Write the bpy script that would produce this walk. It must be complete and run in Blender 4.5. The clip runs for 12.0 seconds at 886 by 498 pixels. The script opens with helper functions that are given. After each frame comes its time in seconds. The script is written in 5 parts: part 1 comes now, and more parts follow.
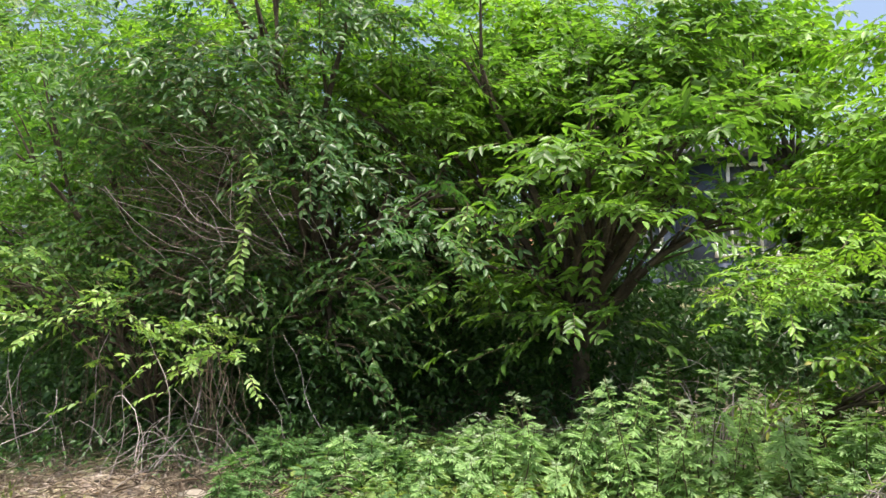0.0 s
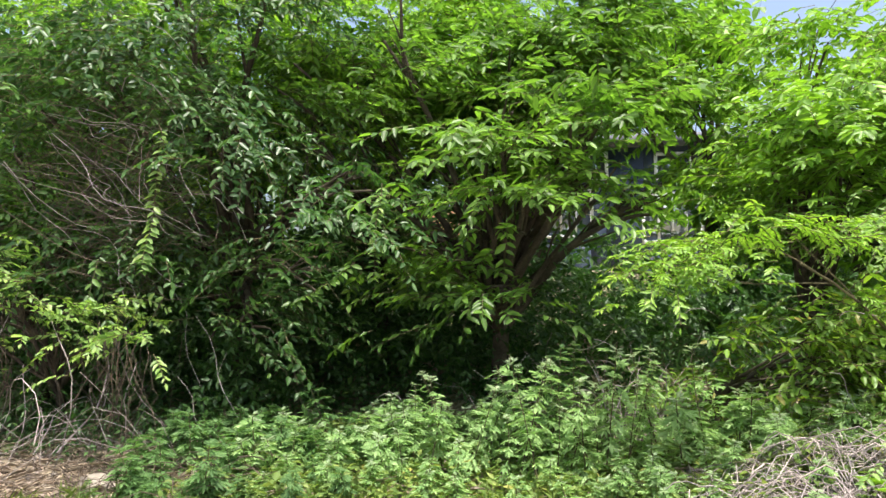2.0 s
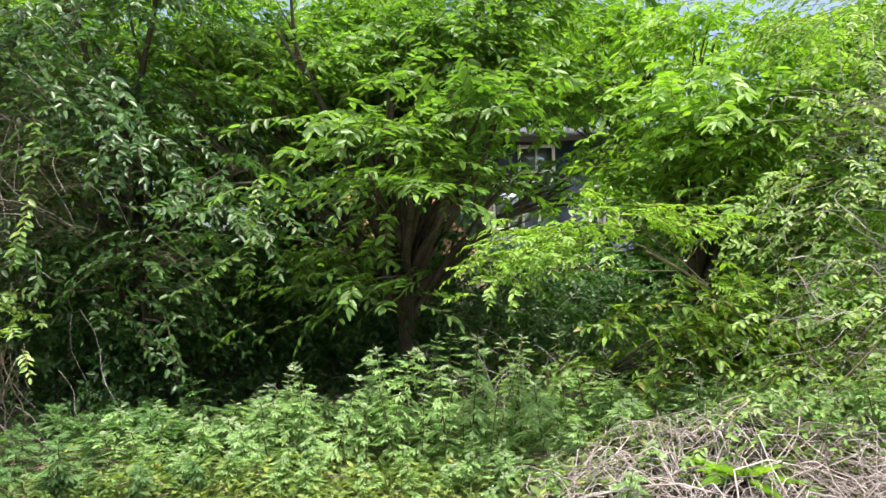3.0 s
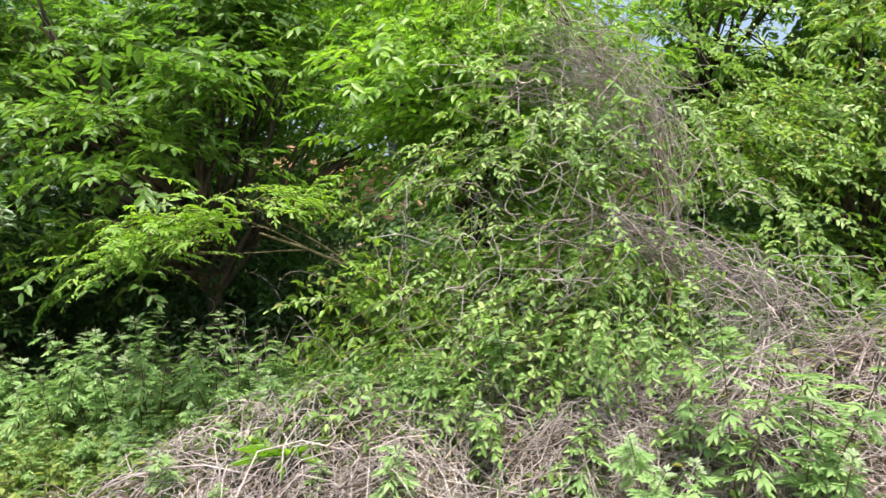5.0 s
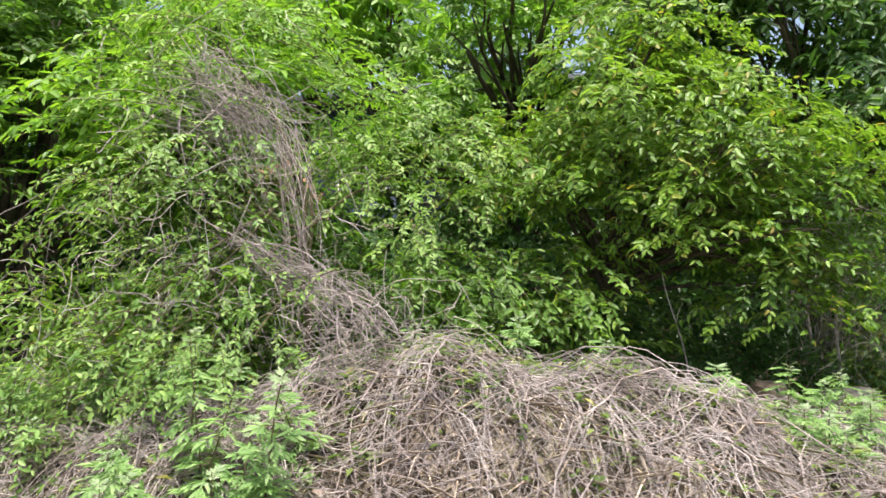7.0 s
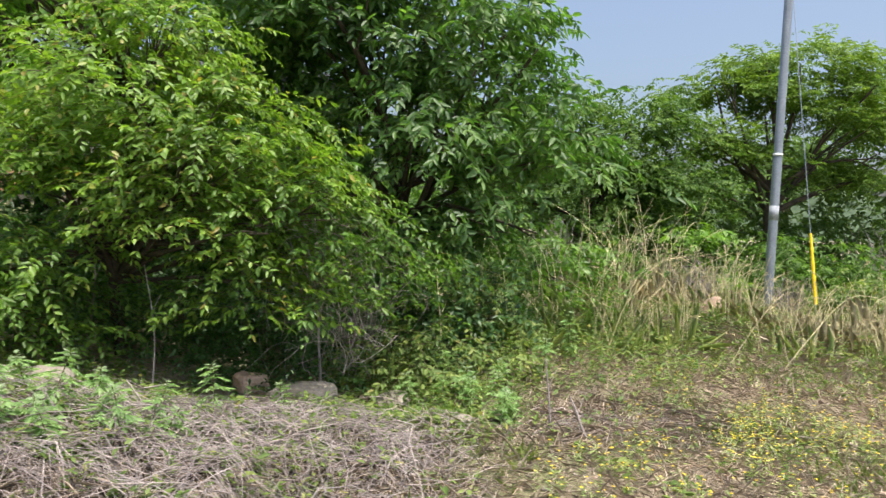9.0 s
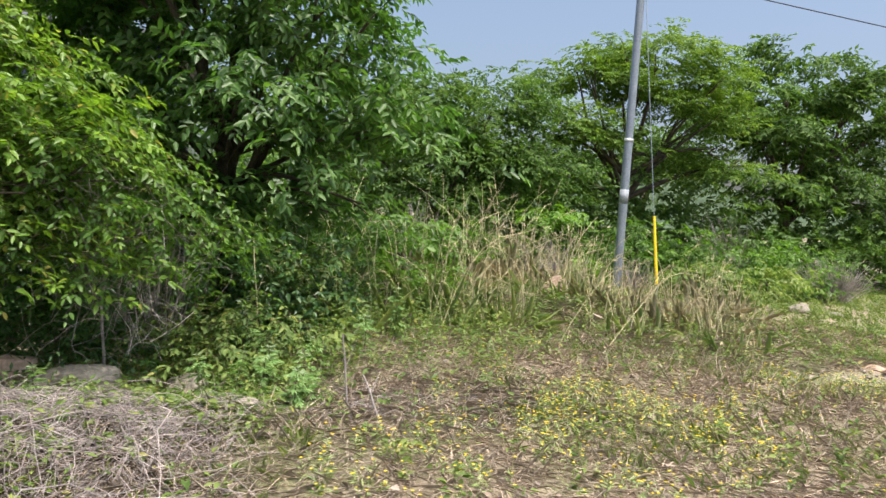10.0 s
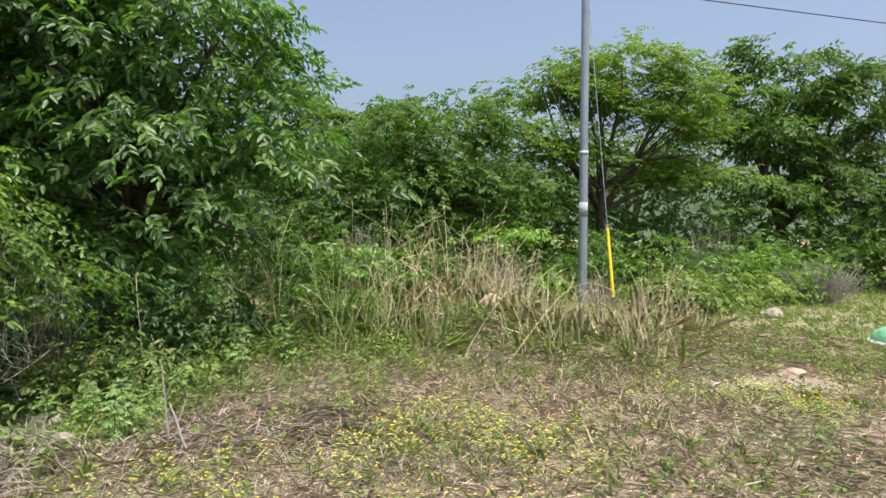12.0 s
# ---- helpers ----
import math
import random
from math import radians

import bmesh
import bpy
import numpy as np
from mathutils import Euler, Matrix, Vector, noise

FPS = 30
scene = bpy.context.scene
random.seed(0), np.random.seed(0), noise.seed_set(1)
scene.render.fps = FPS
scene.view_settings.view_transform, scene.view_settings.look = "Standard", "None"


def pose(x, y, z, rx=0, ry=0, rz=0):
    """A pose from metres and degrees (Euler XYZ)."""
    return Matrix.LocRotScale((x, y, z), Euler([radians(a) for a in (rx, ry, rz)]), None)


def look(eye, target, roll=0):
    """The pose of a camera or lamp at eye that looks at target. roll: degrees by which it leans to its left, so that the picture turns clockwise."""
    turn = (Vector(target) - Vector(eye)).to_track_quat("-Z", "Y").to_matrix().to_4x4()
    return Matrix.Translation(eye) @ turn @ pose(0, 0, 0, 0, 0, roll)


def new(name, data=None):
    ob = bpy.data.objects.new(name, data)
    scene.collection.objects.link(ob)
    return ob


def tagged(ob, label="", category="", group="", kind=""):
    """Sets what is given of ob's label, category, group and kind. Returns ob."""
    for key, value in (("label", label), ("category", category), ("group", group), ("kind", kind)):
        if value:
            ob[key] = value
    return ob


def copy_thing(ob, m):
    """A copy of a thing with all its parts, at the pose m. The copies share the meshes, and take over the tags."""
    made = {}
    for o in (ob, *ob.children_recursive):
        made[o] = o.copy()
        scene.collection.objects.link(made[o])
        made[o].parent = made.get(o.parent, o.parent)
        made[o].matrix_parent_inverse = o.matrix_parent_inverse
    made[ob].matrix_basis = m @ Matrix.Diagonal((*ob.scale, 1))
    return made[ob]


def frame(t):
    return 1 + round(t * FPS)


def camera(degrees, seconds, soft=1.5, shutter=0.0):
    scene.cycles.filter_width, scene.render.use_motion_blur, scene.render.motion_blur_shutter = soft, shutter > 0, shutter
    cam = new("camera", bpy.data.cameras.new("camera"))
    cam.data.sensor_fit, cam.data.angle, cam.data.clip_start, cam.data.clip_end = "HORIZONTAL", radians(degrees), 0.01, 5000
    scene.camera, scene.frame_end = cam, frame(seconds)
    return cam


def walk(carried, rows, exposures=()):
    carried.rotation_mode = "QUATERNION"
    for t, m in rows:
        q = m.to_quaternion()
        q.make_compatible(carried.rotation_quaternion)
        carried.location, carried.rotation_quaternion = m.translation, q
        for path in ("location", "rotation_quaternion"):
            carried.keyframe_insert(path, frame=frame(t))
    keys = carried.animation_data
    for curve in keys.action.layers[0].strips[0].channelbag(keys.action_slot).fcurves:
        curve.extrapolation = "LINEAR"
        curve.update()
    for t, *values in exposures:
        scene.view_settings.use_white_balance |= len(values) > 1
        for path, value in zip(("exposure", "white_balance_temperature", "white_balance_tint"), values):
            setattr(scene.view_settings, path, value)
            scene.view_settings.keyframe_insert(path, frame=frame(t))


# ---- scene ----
cam = camera(67.52, 12.0, soft=1.5, shutter=0.1)
PATH = [
    (0, pose(1.565, -0.022, 1.608, 94.05, 0, 9.34) @ pose(0, 0, 0, 0, 0, -0.96)),
    (0.5, pose(1.583, -0.032, 1.566, 93.99, 0, 7.99) @ pose(0, 0, 0, 0, 0, -0.76)),
    (1, pose(1.694, -0.026, 1.567, 94.03, 0, 7.44) @ pose(0, 0, 0, 0, 0, -1.56)),
    (1.5, pose(1.686, -0.035, 1.586, 93.37, 0, 6.32) @ pose(0, 0, 0, 0, 0, -1.34)),
    (2, pose(1.753, -0.028, 1.579, 92.71, 0, 4.47) @ pose(0, 0, 0, 0, 0, -0.76)),
    (2.5, pose(2.003, -0.019, 1.552, 92.57, 0, 2.69) @ pose(0, 0, 0, 0, 0, -0.83)),
    (2.7, pose(2.141, -0.021, 1.543, 92.50, 0, 2.21) @ pose(0, 0, 0, 0, 0, -1.02)),
    (4.3, pose(3.736, 0.088, 1.621, 88.96, 0, 6.06) @ pose(0, 0, 0, 0, 0, -3.01)),
    (4.5, pose(3.980, 0.094, 1.623, 88.58, 0, 6.48) @ pose(0, 0, 0, 0, 0, -2.93)),
    (5, pose(4.601, 0.144, 1.627, 87.92, 0, 6.87) @ pose(0, 0, 0, 0, 0, -3.34)),
    (5.5, pose(5.279, 0.201, 1.608, 88.13, 0, 8.15) @ pose(0, 0, 0, 0, 0, -3.89)),
    (6, pose(5.754, 0.249, 1.629, 88.10, 0, 7.57) @ pose(0, 0, 0, 0, 0, -3.99)),
    (6.5, pose(6.147, 0.225, 1.645, 88.03, 0, 7.13) @ pose(0, 0, 0, 0, 0, -3.76)),
    (6.7, pose(6.292, 0.209, 1.652, 87.92, 0, 6.94) @ pose(0, 0, 0, 0, 0, -3.58)),
    (8.3, pose(8.797, -0.276, 1.657, 87.57, 0, 1.09) @ pose(0, 0, 0, 0, 0, 0.56)),
    (8.5, pose(9.056, -0.266, 1.673, 87.40, 0, -0.92) @ pose(0, 0, 0, 0, 0, 1.32)),
    (9, pose(9.548, -0.106, 1.644, 87.40, 0, -6.75) @ pose(0, 0, 0, 0, 0, 2.72)),
    (9.5, pose(9.933, 0.059, 1.603, 87.15, 0, -12.06) @ pose(0, 0, 0, 0, 0, 3.45)),
    (10, pose(10.265, 0.153, 1.547, 86.62, 0, -16.28) @ pose(0, 0, 0, 0, 0, 3.99)),
    (10.5, pose(10.550, 0.177, 1.530, 86.66, 0, -17.24) @ pose(0, 0, 0, 0, 0, 3.18)),
    (11, pose(10.903, 0.157, 1.540, 88.19, 0, -15.67) @ pose(0, 0, 0, 0, 0, 1.61)),
    (11.5, pose(11.356, 0.014, 1.564, 88.99, 0, -13.95) @ pose(0, 0, 0, 0, 0, 0.75)),
    (12, pose(11.747, -0.194, 1.559, 88.71, 0, -13.02) @ pose(0, 0, 0, 0, 0, 0.38)),
]
walk(cam, PATH, [(0.0, 0.8), (1.0, 0.83), (2.5, 0.96), (4.5, 0.83), (6.5, 0.82), (8.3, 0.44), (9.0, 0.5), (10.0, 0.43), (12.0, 0.4)])

# ---- light ----
SUN_EL, SUN_AZ = 75.0, 155.0          # degrees; azimuth clockwise from +y
world = bpy.data.worlds.new("sky")
scene.world = world
world.use_nodes = True
wn = world.node_tree.nodes
sky = wn.new("ShaderNodeTexSky")
sky.sky_type = "NISHITA"
sky.sun_disc = False
sky.sun_elevation, sky.sun_rotation = radians(SUN_EL), radians(SUN_AZ)
sky.air_density, sky.dust_density, sky.ozone_density = 1.0, 6.0, 1.2
wn["Background"].inputs["Strength"].default_value = 0.17
world.node_tree.links.new(sky.outputs[0], wn["Background"].inputs["Color"])
sun = new("sun", bpy.data.lights.new("sun", "SUN"))
sun.data.energy, sun.data.angle, sun.data.color = 4.0, radians(0.8), (1.0, 0.95, 0.86)
sx, sy = math.sin(radians(SUN_AZ)) * math.cos(radians(SUN_EL)), math.cos(radians(SUN_AZ)) * math.cos(radians(SUN_EL))
sun.matrix_world = look((sx * 50, sy * 50, math.sin(radians(SUN_EL)) * 50), (0, 0, 0))

# ---- materials ----


def nodes_of(name):
    m = bpy.data.materials.new(name)
    m.use_nodes = True
    nt = m.node_tree
    return m, nt, nt.nodes, nt.nodes["Principled BSDF"]


def ramp(nt, fac, stops):
    r = nt.nodes.new("ShaderNodeValToRGB")
    el = r.color_ramp.elements
    while len(el) < len(stops):
        el.new(0.5)
    for e, (at, c) in zip(el, stops):
        e.position, e.color = at, (*c, 1)
    nt.links.new(fac, r.inputs[0])
    return r.outputs[0]


def noise_tex(nt, scale, detail=4, rough=0.6, space="Object"):
    co = nt.nodes.new("ShaderNodeTexCoord")
    n = nt.nodes.new("ShaderNodeTexNoise")
    n.inputs["Scale"].default_value, n.inputs["Detail"].default_value, n.inputs["Roughness"].default_value = scale, detail, rough
    nt.links.new(co.outputs[space], n.inputs["Vector"])
    return n.outputs["Fac"]


def mixc(nt, fac, a, b, kind="MIX"):
    m = nt.nodes.new("ShaderNodeMix")
    m.data_type, m.blend_type = "RGBA", kind
    for sock, v in ((m.inputs[0], fac), (m.inputs[6], a), (m.inputs[7], b)):
        if isinstance(v, (int, float)):
            sock.default_value = v
        elif isinstance(v, tuple):
            sock.default_value = (*v, 1)
        else:
            nt.links.new(v, sock)
    return m.outputs[2]


def bump(nt, bsdf, height, strength=0.4, dist=0.02):
    b = nt.nodes.new("ShaderNodeBump")
    b.inputs["Strength"].default_value, b.inputs["Distance"].default_value = strength, dist
    nt.links.new(height, b.inputs["Height"])
    nt.links.new(b.outputs[0], bsdf.inputs["Normal"])


def leaf_mat(name, stops, through_col, rough=0.42, trans=0.38, big=0.9, spec=0.4):
    """Leaf: random tone per leaf and per patch, gloss on top, light passing through."""
    m, nt, nd, p = nodes_of(name)
    geo = nd.new("ShaderNodeNewGeometry")
    col = ramp(nt, geo.outputs["Random Per Island"], stops)
    patch = ramp(nt, noise_tex(nt, big, 3), [(0.3, (0.72, 0.8, 0.7)), (0.7, (1.2, 1.15, 1.0))])
    col = mixc(nt, 1.0, col, patch, "MULTIPLY")
    nt.links.new(col, p.inputs["Base Color"])
    p.inputs["Roughness"].default_value = rough
    p.inputs["Specular IOR Level"].default_value = spec
    t = nd.new("ShaderNodeBsdfTranslucent")
    nt.links.new(mixc(nt, 1.0, col, through_col, "MULTIPLY"), t.inputs["Color"])
    mx = nd.new("ShaderNodeMixShader")
    mx.inputs[0].default_value = trans
    nt.links.new(p.outputs[0], mx.inputs[1])
    nt.links.new(t.outputs[0], mx.inputs[2])
    nt.links.new(mx.outputs[0], nd["Material Output"].inputs[0])
    return m


def plain_mat(name, stops, scale=6.0, rough=0.85, bump_s=0.4, metal=0.0, fine=40.0, island=False, spec=0.3):
    m, nt, nd, p = nodes_of(name)
    a = noise_tex(nt, scale, 5)
    col = ramp(nt, a, stops)
    f = noise_tex(nt, fine, 4, 0.7)
    col = mixc(nt, 0.55, col, mixc(nt, 1.0, col, ramp(nt, f, [(0.3, (0.5, 0.5, 0.5)), (0.7, (1.4, 1.4, 1.4))]), "MULTIPLY"))
    if island:
        geo = nd.new("ShaderNodeNewGeometry")
        col = mixc(nt, 1.0, col, ramp(nt, geo.outputs["Random Per Island"], [(0.0, (0.6, 0.58, 0.55)), (0.6, (1.0, 1.0, 1.0)), (1.0, (1.35, 1.3, 1.25))]), "MULTIPLY")
    nt.links.new(col, p.inputs["Base Color"])
    p.inputs["Roughness"].default_value, p.inputs["Metallic"].default_value = rough, metal
    p.inputs["Specular IOR Level"].default_value = spec
    if bump_s:
        bump(nt, p, f, bump_s, 0.01)
    return m


def ground_mat():
    m, nt, nd, p = nodes_of("ground_soil")
    big = noise_tex(nt, 0.55, 5, 0.6)
    mid = noise_tex(nt, 3.2, 6, 0.7)
    fine = noise_tex(nt, 38.0, 5, 0.75)
    soil = ramp(nt, fine, [(0.25, (0.12, 0.092, 0.068)), (0.5, (0.28, 0.225, 0.17)), (0.75, (0.47, 0.395, 0.315))])
    straw = ramp(nt, fine, [(0.25, (0.16, 0.12, 0.085)), (0.5, (0.33, 0.275, 0.195)), (0.75, (0.52, 0.45, 0.345))])
    green = ramp(nt, fine, [(0.3, (0.09, 0.12, 0.045)), (0.7, (0.23, 0.26, 0.11))])
    col = mixc(nt, ramp(nt, mid, [(0.42, (0, 0, 0)), (0.58, (1, 1, 1))]), soil, straw)
    col = mixc(nt, ramp(nt, big, [(0.47, (0, 0, 0)), (0.6, (0.8, 0.8, 0.8))]), col, green)
    nt.links.new(col, p.inputs["Base Color"])
    p.inputs["Roughness"].default_value = 0.95
    p.inputs["Specular IOR Level"].default_value = 0.125
    bump(nt, p, fine, 0.8, 0.03)
    return m


GREENS = {
    "mid": leaf_mat("leaf_green", [(0.0, (0.057, 0.113, 0.025)), (0.5, (0.093, 0.180, 0.037)), (1.0, (0.154, 0.278, 0.057))], (2.0, 2.2, 0.8)),
    "bright": leaf_mat("leaf_bright", [(0.0, (0.093, 0.185, 0.028)), (0.5, (0.144, 0.278, 0.039)), (1.0, (0.216, 0.371, 0.063))], (1.9, 2.0, 0.7)),
    "fresh": leaf_mat("leaf_fresh", [(0.0, (0.12, 0.225, 0.032)), (0.5, (0.18, 0.32, 0.047)), (1.0, (0.26, 0.41, 0.075))], (1.7, 1.8, 0.7)),
    # deeper tone; on the left shrub it carries shade in the leaf colour
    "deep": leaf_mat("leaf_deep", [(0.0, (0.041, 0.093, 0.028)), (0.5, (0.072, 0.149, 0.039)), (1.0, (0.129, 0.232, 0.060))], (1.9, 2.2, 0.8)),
    "tuft": leaf_mat("reed_green", [(0.0, (0.206, 0.288, 0.127)), (0.5, (0.340, 0.422, 0.207)), (1.0, (0.47, 0.51, 0.28))], (1.4, 1.5, 0.8), rough=0.6),
    "leafy": leaf_mat("leaf_leafy", [(0.0, (0.072, 0.149, 0.026)), (0.5, (0.118, 0.227, 0.038)), (1.0, (0.185, 0.324, 0.060))], (1.95, 2.1, 0.75)),
    "weed": leaf_mat("leaf_weed", [(0.0, (0.075, 0.15, 0.055)), (0.5, (0.12, 0.225, 0.085)), (1.0, (0.19, 0.31, 0.13))], (1.5, 1.6, 0.9), rough=0.65, trans=0.42),
    # dark tone; in the undergrowth fills it makes up for missing shade
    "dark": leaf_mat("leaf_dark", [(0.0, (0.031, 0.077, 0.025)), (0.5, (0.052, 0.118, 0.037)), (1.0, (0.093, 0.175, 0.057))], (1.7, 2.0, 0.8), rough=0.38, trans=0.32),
    "yellow": leaf_mat("leaf_yellow_green", [(0.0, (0.085, 0.165, 0.027)), (0.5, (0.135, 0.245, 0.037)), (0.93, (0.21, 0.33, 0.06)), (1.0, (0.31, 0.25, 0.08))], (1.8, 1.9, 0.7)),
    "vine": leaf_mat("leaf_vine", [(0.0, (0.113, 0.206, 0.057)), (0.5, (0.185, 0.309, 0.086)), (1.0, (0.299, 0.412, 0.149))], (1.7, 1.9, 0.8)),
    "mugwort": leaf_mat("leaf_mugwort", [(0.0, (0.17, 0.29, 0.11)), (0.5, (0.26, 0.40, 0.165)), (1.0, (0.38, 0.51, 0.26))], (1.3, 1.4, 0.9), rough=0.7, trans=0.42),
    "mugwort_tip": leaf_mat("leaf_mugwort_tip", [(0.0, (0.25, 0.34, 0.20)), (1.0, (0.40, 0.47, 0.33))], (1.2, 1.3, 1.0), rough=0.8, trans=0.3),
    "grass": leaf_mat("grass_green", [(0.0, (0.124, 0.185, 0.057)), (0.5, (0.206, 0.278, 0.098)), (1.0, (0.340, 0.381, 0.172))], (1.5, 1.6, 0.8), rough=0.6),
    "low": leaf_mat("leaf_low_weed", [(0.0, (0.08, 0.14, 0.035)), (0.6, (0.15, 0.225, 0.06)), (0.95, (0.24, 0.30, 0.09)), (1.0, (0.36, 0.33, 0.10))], (1.4, 1.5, 0.8), rough=0.55),
    "far": leaf_mat("leaf_far", [(0.0, (0.05, 0.10, 0.028)), (0.5, (0.082, 0.155, 0.038)), (1.0, (0.135, 0.22, 0.058))], (1.6, 1.7, 0.8), rough=0.6, spec=0.25),
    "umbrella": leaf_mat("leaf_umbrella", [(0.0, (0.075, 0.14, 0.028)), (0.5, (0.115, 0.20, 0.038)), (1.0, (0.18, 0.28, 0.06))], (1.7, 1.7, 0.8), rough=0.6, spec=0.25),
}
BARK = plain_mat("bark_dark", [(0.3, (0.035, 0.028, 0.02)), (0.7, (0.11, 0.09, 0.065))], 5, 0.95, 0.7)
BARK_PALE = plain_mat("bark_pale", [(0.3, (0.30, 0.28, 0.25)), (0.7, (0.58, 0.56, 0.52))], 3, 0.85, 0.4)
TWIG = plain_mat("twig_green_brown", [(0.3, (0.07, 0.06, 0.03)), (0.7, (0.15, 0.13, 0.07))], 5, 0.9, 0.3)
DEAD = plain_mat("dead_vine", [(0.25, (0.17, 0.14, 0.135)), (0.5, (0.35, 0.305, 0.297)), (0.75, (0.54, 0.495, 0.485))], 4, 0.9, 0.3, island=True)
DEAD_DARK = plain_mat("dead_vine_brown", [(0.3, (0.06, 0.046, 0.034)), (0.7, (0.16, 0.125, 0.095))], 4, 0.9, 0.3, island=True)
STRAW = plain_mat("dry_straw", [(0.3, (0.38, 0.31, 0.25)), (0.7, (0.64, 0.56, 0.46))], 2.5, 0.85, 0.2, island=True)
REED = plain_mat("dry_reed", [(0.3, (0.46, 0.40, 0.23)), (0.7, (0.74, 0.67, 0.43))], 2.5, 0.8, 0.2, island=True)
LITTER = plain_mat("dead_leaf", [(0.3, (0.17, 0.13, 0.105)), (0.7, (0.40, 0.34, 0.29))], 3.0, 0.9, 0.3, island=True)
SOIL = ground_mat()
ROCK = plain_mat("rock_pale", [(0.3, (0.20, 0.175, 0.145)), (0.6, (0.34, 0.30, 0.25)), (0.8, (0.44, 0.40, 0.34))], 4, 0.9, 0.8)
ROCK_PINK = plain_mat("rock_pinkish", [(0.3, (0.33, 0.22, 0.16)), (0.7, (0.55, 0.42, 0.33))], 4, 0.9, 0.8)
ORANGE = plain_mat("orange_earth", [(0.3, (0.24, 0.12, 0.07)), (0.7, (0.40, 0.24, 0.15))], 1.2, 0.95, 0.9, fine=12)
STEEL = plain_mat("galvanised_steel", [(0.3, (0.22, 0.26, 0.31)), (0.7, (0.31, 0.35, 0.41))], 2.0, 0.5, 0.1, metal=0.3, spec=0.5)
STEEL_LIGHT = plain_mat("steel_band", [(0.3, (0.6, 0.62, 0.65)), (0.7, (0.75, 0.77, 0.8))], 3.0, 0.5, 0.1, metal=0.3)
STEEL_PALE = plain_mat("pale_sleeve", [(0.3, (0.30, 0.33, 0.37)), (0.7, (0.38, 0.41, 0.45))], 3.0, 0.6, 0.1)
YELLOW = plain_mat("yellow_plastic", [(0.3, (0.80, 0.55, 0.02)), (0.7, (0.90, 0.66, 0.03))], 3.0, 0.45, 0.05)
CABLE = plain_mat("cable_black", [(0.3, (0.03, 0.03, 0.035)), (0.7, (0.06, 0.06, 0.07))], 3.0, 0.6, 0.0)
NAVY = plain_mat("navy_cladding", [(0.3, (0.035, 0.05, 0.085)), (0.7, (0.06, 0.08, 0.13))], 1.5, 0.55, 0.2)
WHITE = plain_mat("white_frame", [(0.3, (0.70, 0.71, 0.72)), (0.7, (0.82, 0.83, 0.84))], 2.0, 0.5, 0.05)
ROOF = plain_mat("roof_grey", [(0.3, (0.07, 0.075, 0.085)), (0.7, (0.12, 0.125, 0.14))], 2.0, 0.7, 0.3)
CONCRETE = plain_mat("road_concrete", [(0.3, (0.40, 0.37, 0.33)), (0.7, (0.56, 0.53, 0.48))], 1.2, 0.9, 0.5, fine=60)
PETAL = leaf_mat("yellow_petal", [(0.0, (0.78, 0.58, 0.03)), (1.0, (0.92, 0.76, 0.08))], (1.1, 1.0, 0.6), rough=0.6, trans=0.3)
GREEN_PLASTIC = plain_mat("green_plastic", [(0.3, (0.13, 0.36, 0.22)), (0.7, (0.20, 0.46, 0.30))], 2.0, 0.4, 0.05)
HILL = plain_mat("wooded_hill", [(0.35, (0.04, 0.065, 0.035)), (0.65, (0.07, 0.105, 0.055))], 0.05, 0.95, 0.9, fine=0.4)
GLASS, _nt, _nd, _p = nodes_of("window_glass")
_p.inputs["Base Color"].default_value, _p.inputs["Roughness"].default_value, _p.inputs["Metallic"].default_value = (0.35, 0.4, 0.45, 1), 0.08, 0.6

# ---- geometry kit ----


class Bag:
    """Collects vertices and faces of one mesh."""

    def __init__(self):
        self.v, self.loops, self.sizes, self.n = [], [], [], 0

    def add(self, v, f):
        v, f = np.asarray(v, float).reshape(-1, 3), np.asarray(f, int)
        self.v.append(v)
        self.loops.append((f + self.n).ravel())
        self.sizes.append(np.full(len(f), f.shape[1]))
        self.n += len(v)

    def mesh(self, name, mat, smooth=False):
        me = bpy.data.meshes.new(name)
        v, loops, sizes = np.concatenate(self.v), np.concatenate(self.loops), np.concatenate(self.sizes)
        me.vertices.add(len(v))
        me.vertices.foreach_set("co", v.astype(np.float32).ravel())
        me.loops.add(len(loops))
        me.loops.foreach_set("vertex_index", loops.astype(np.int32))
        me.polygons.add(len(sizes))
        me.polygons.foreach_set("loop_start", np.concatenate([[0], np.cumsum(sizes)[:-1]]).astype(np.int32))
        if smooth:
            me.polygons.foreach_set("use_smooth", np.ones(len(sizes), bool))
        me.update(calc_edges=True)
        me.materials.append(mat)
        return me


def part(name, bag, mat, parent, label="", smooth=False):
    ob = new(name, bag.mesh(name, mat, smooth))
    ob.parent = parent
    if label:
        ob["label"] = label
    return ob


def thing(name, label, category, group="", kind="", at=(0, 0, 0)):
    ob = new(name)
    ob.empty_display_size = 0.1
    ob.location = at
    return tagged(ob, label, category, group, kind)


def unit(a):
    return a / np.maximum(np.linalg.norm(a, axis=-1, keepdims=True), 1e-9)


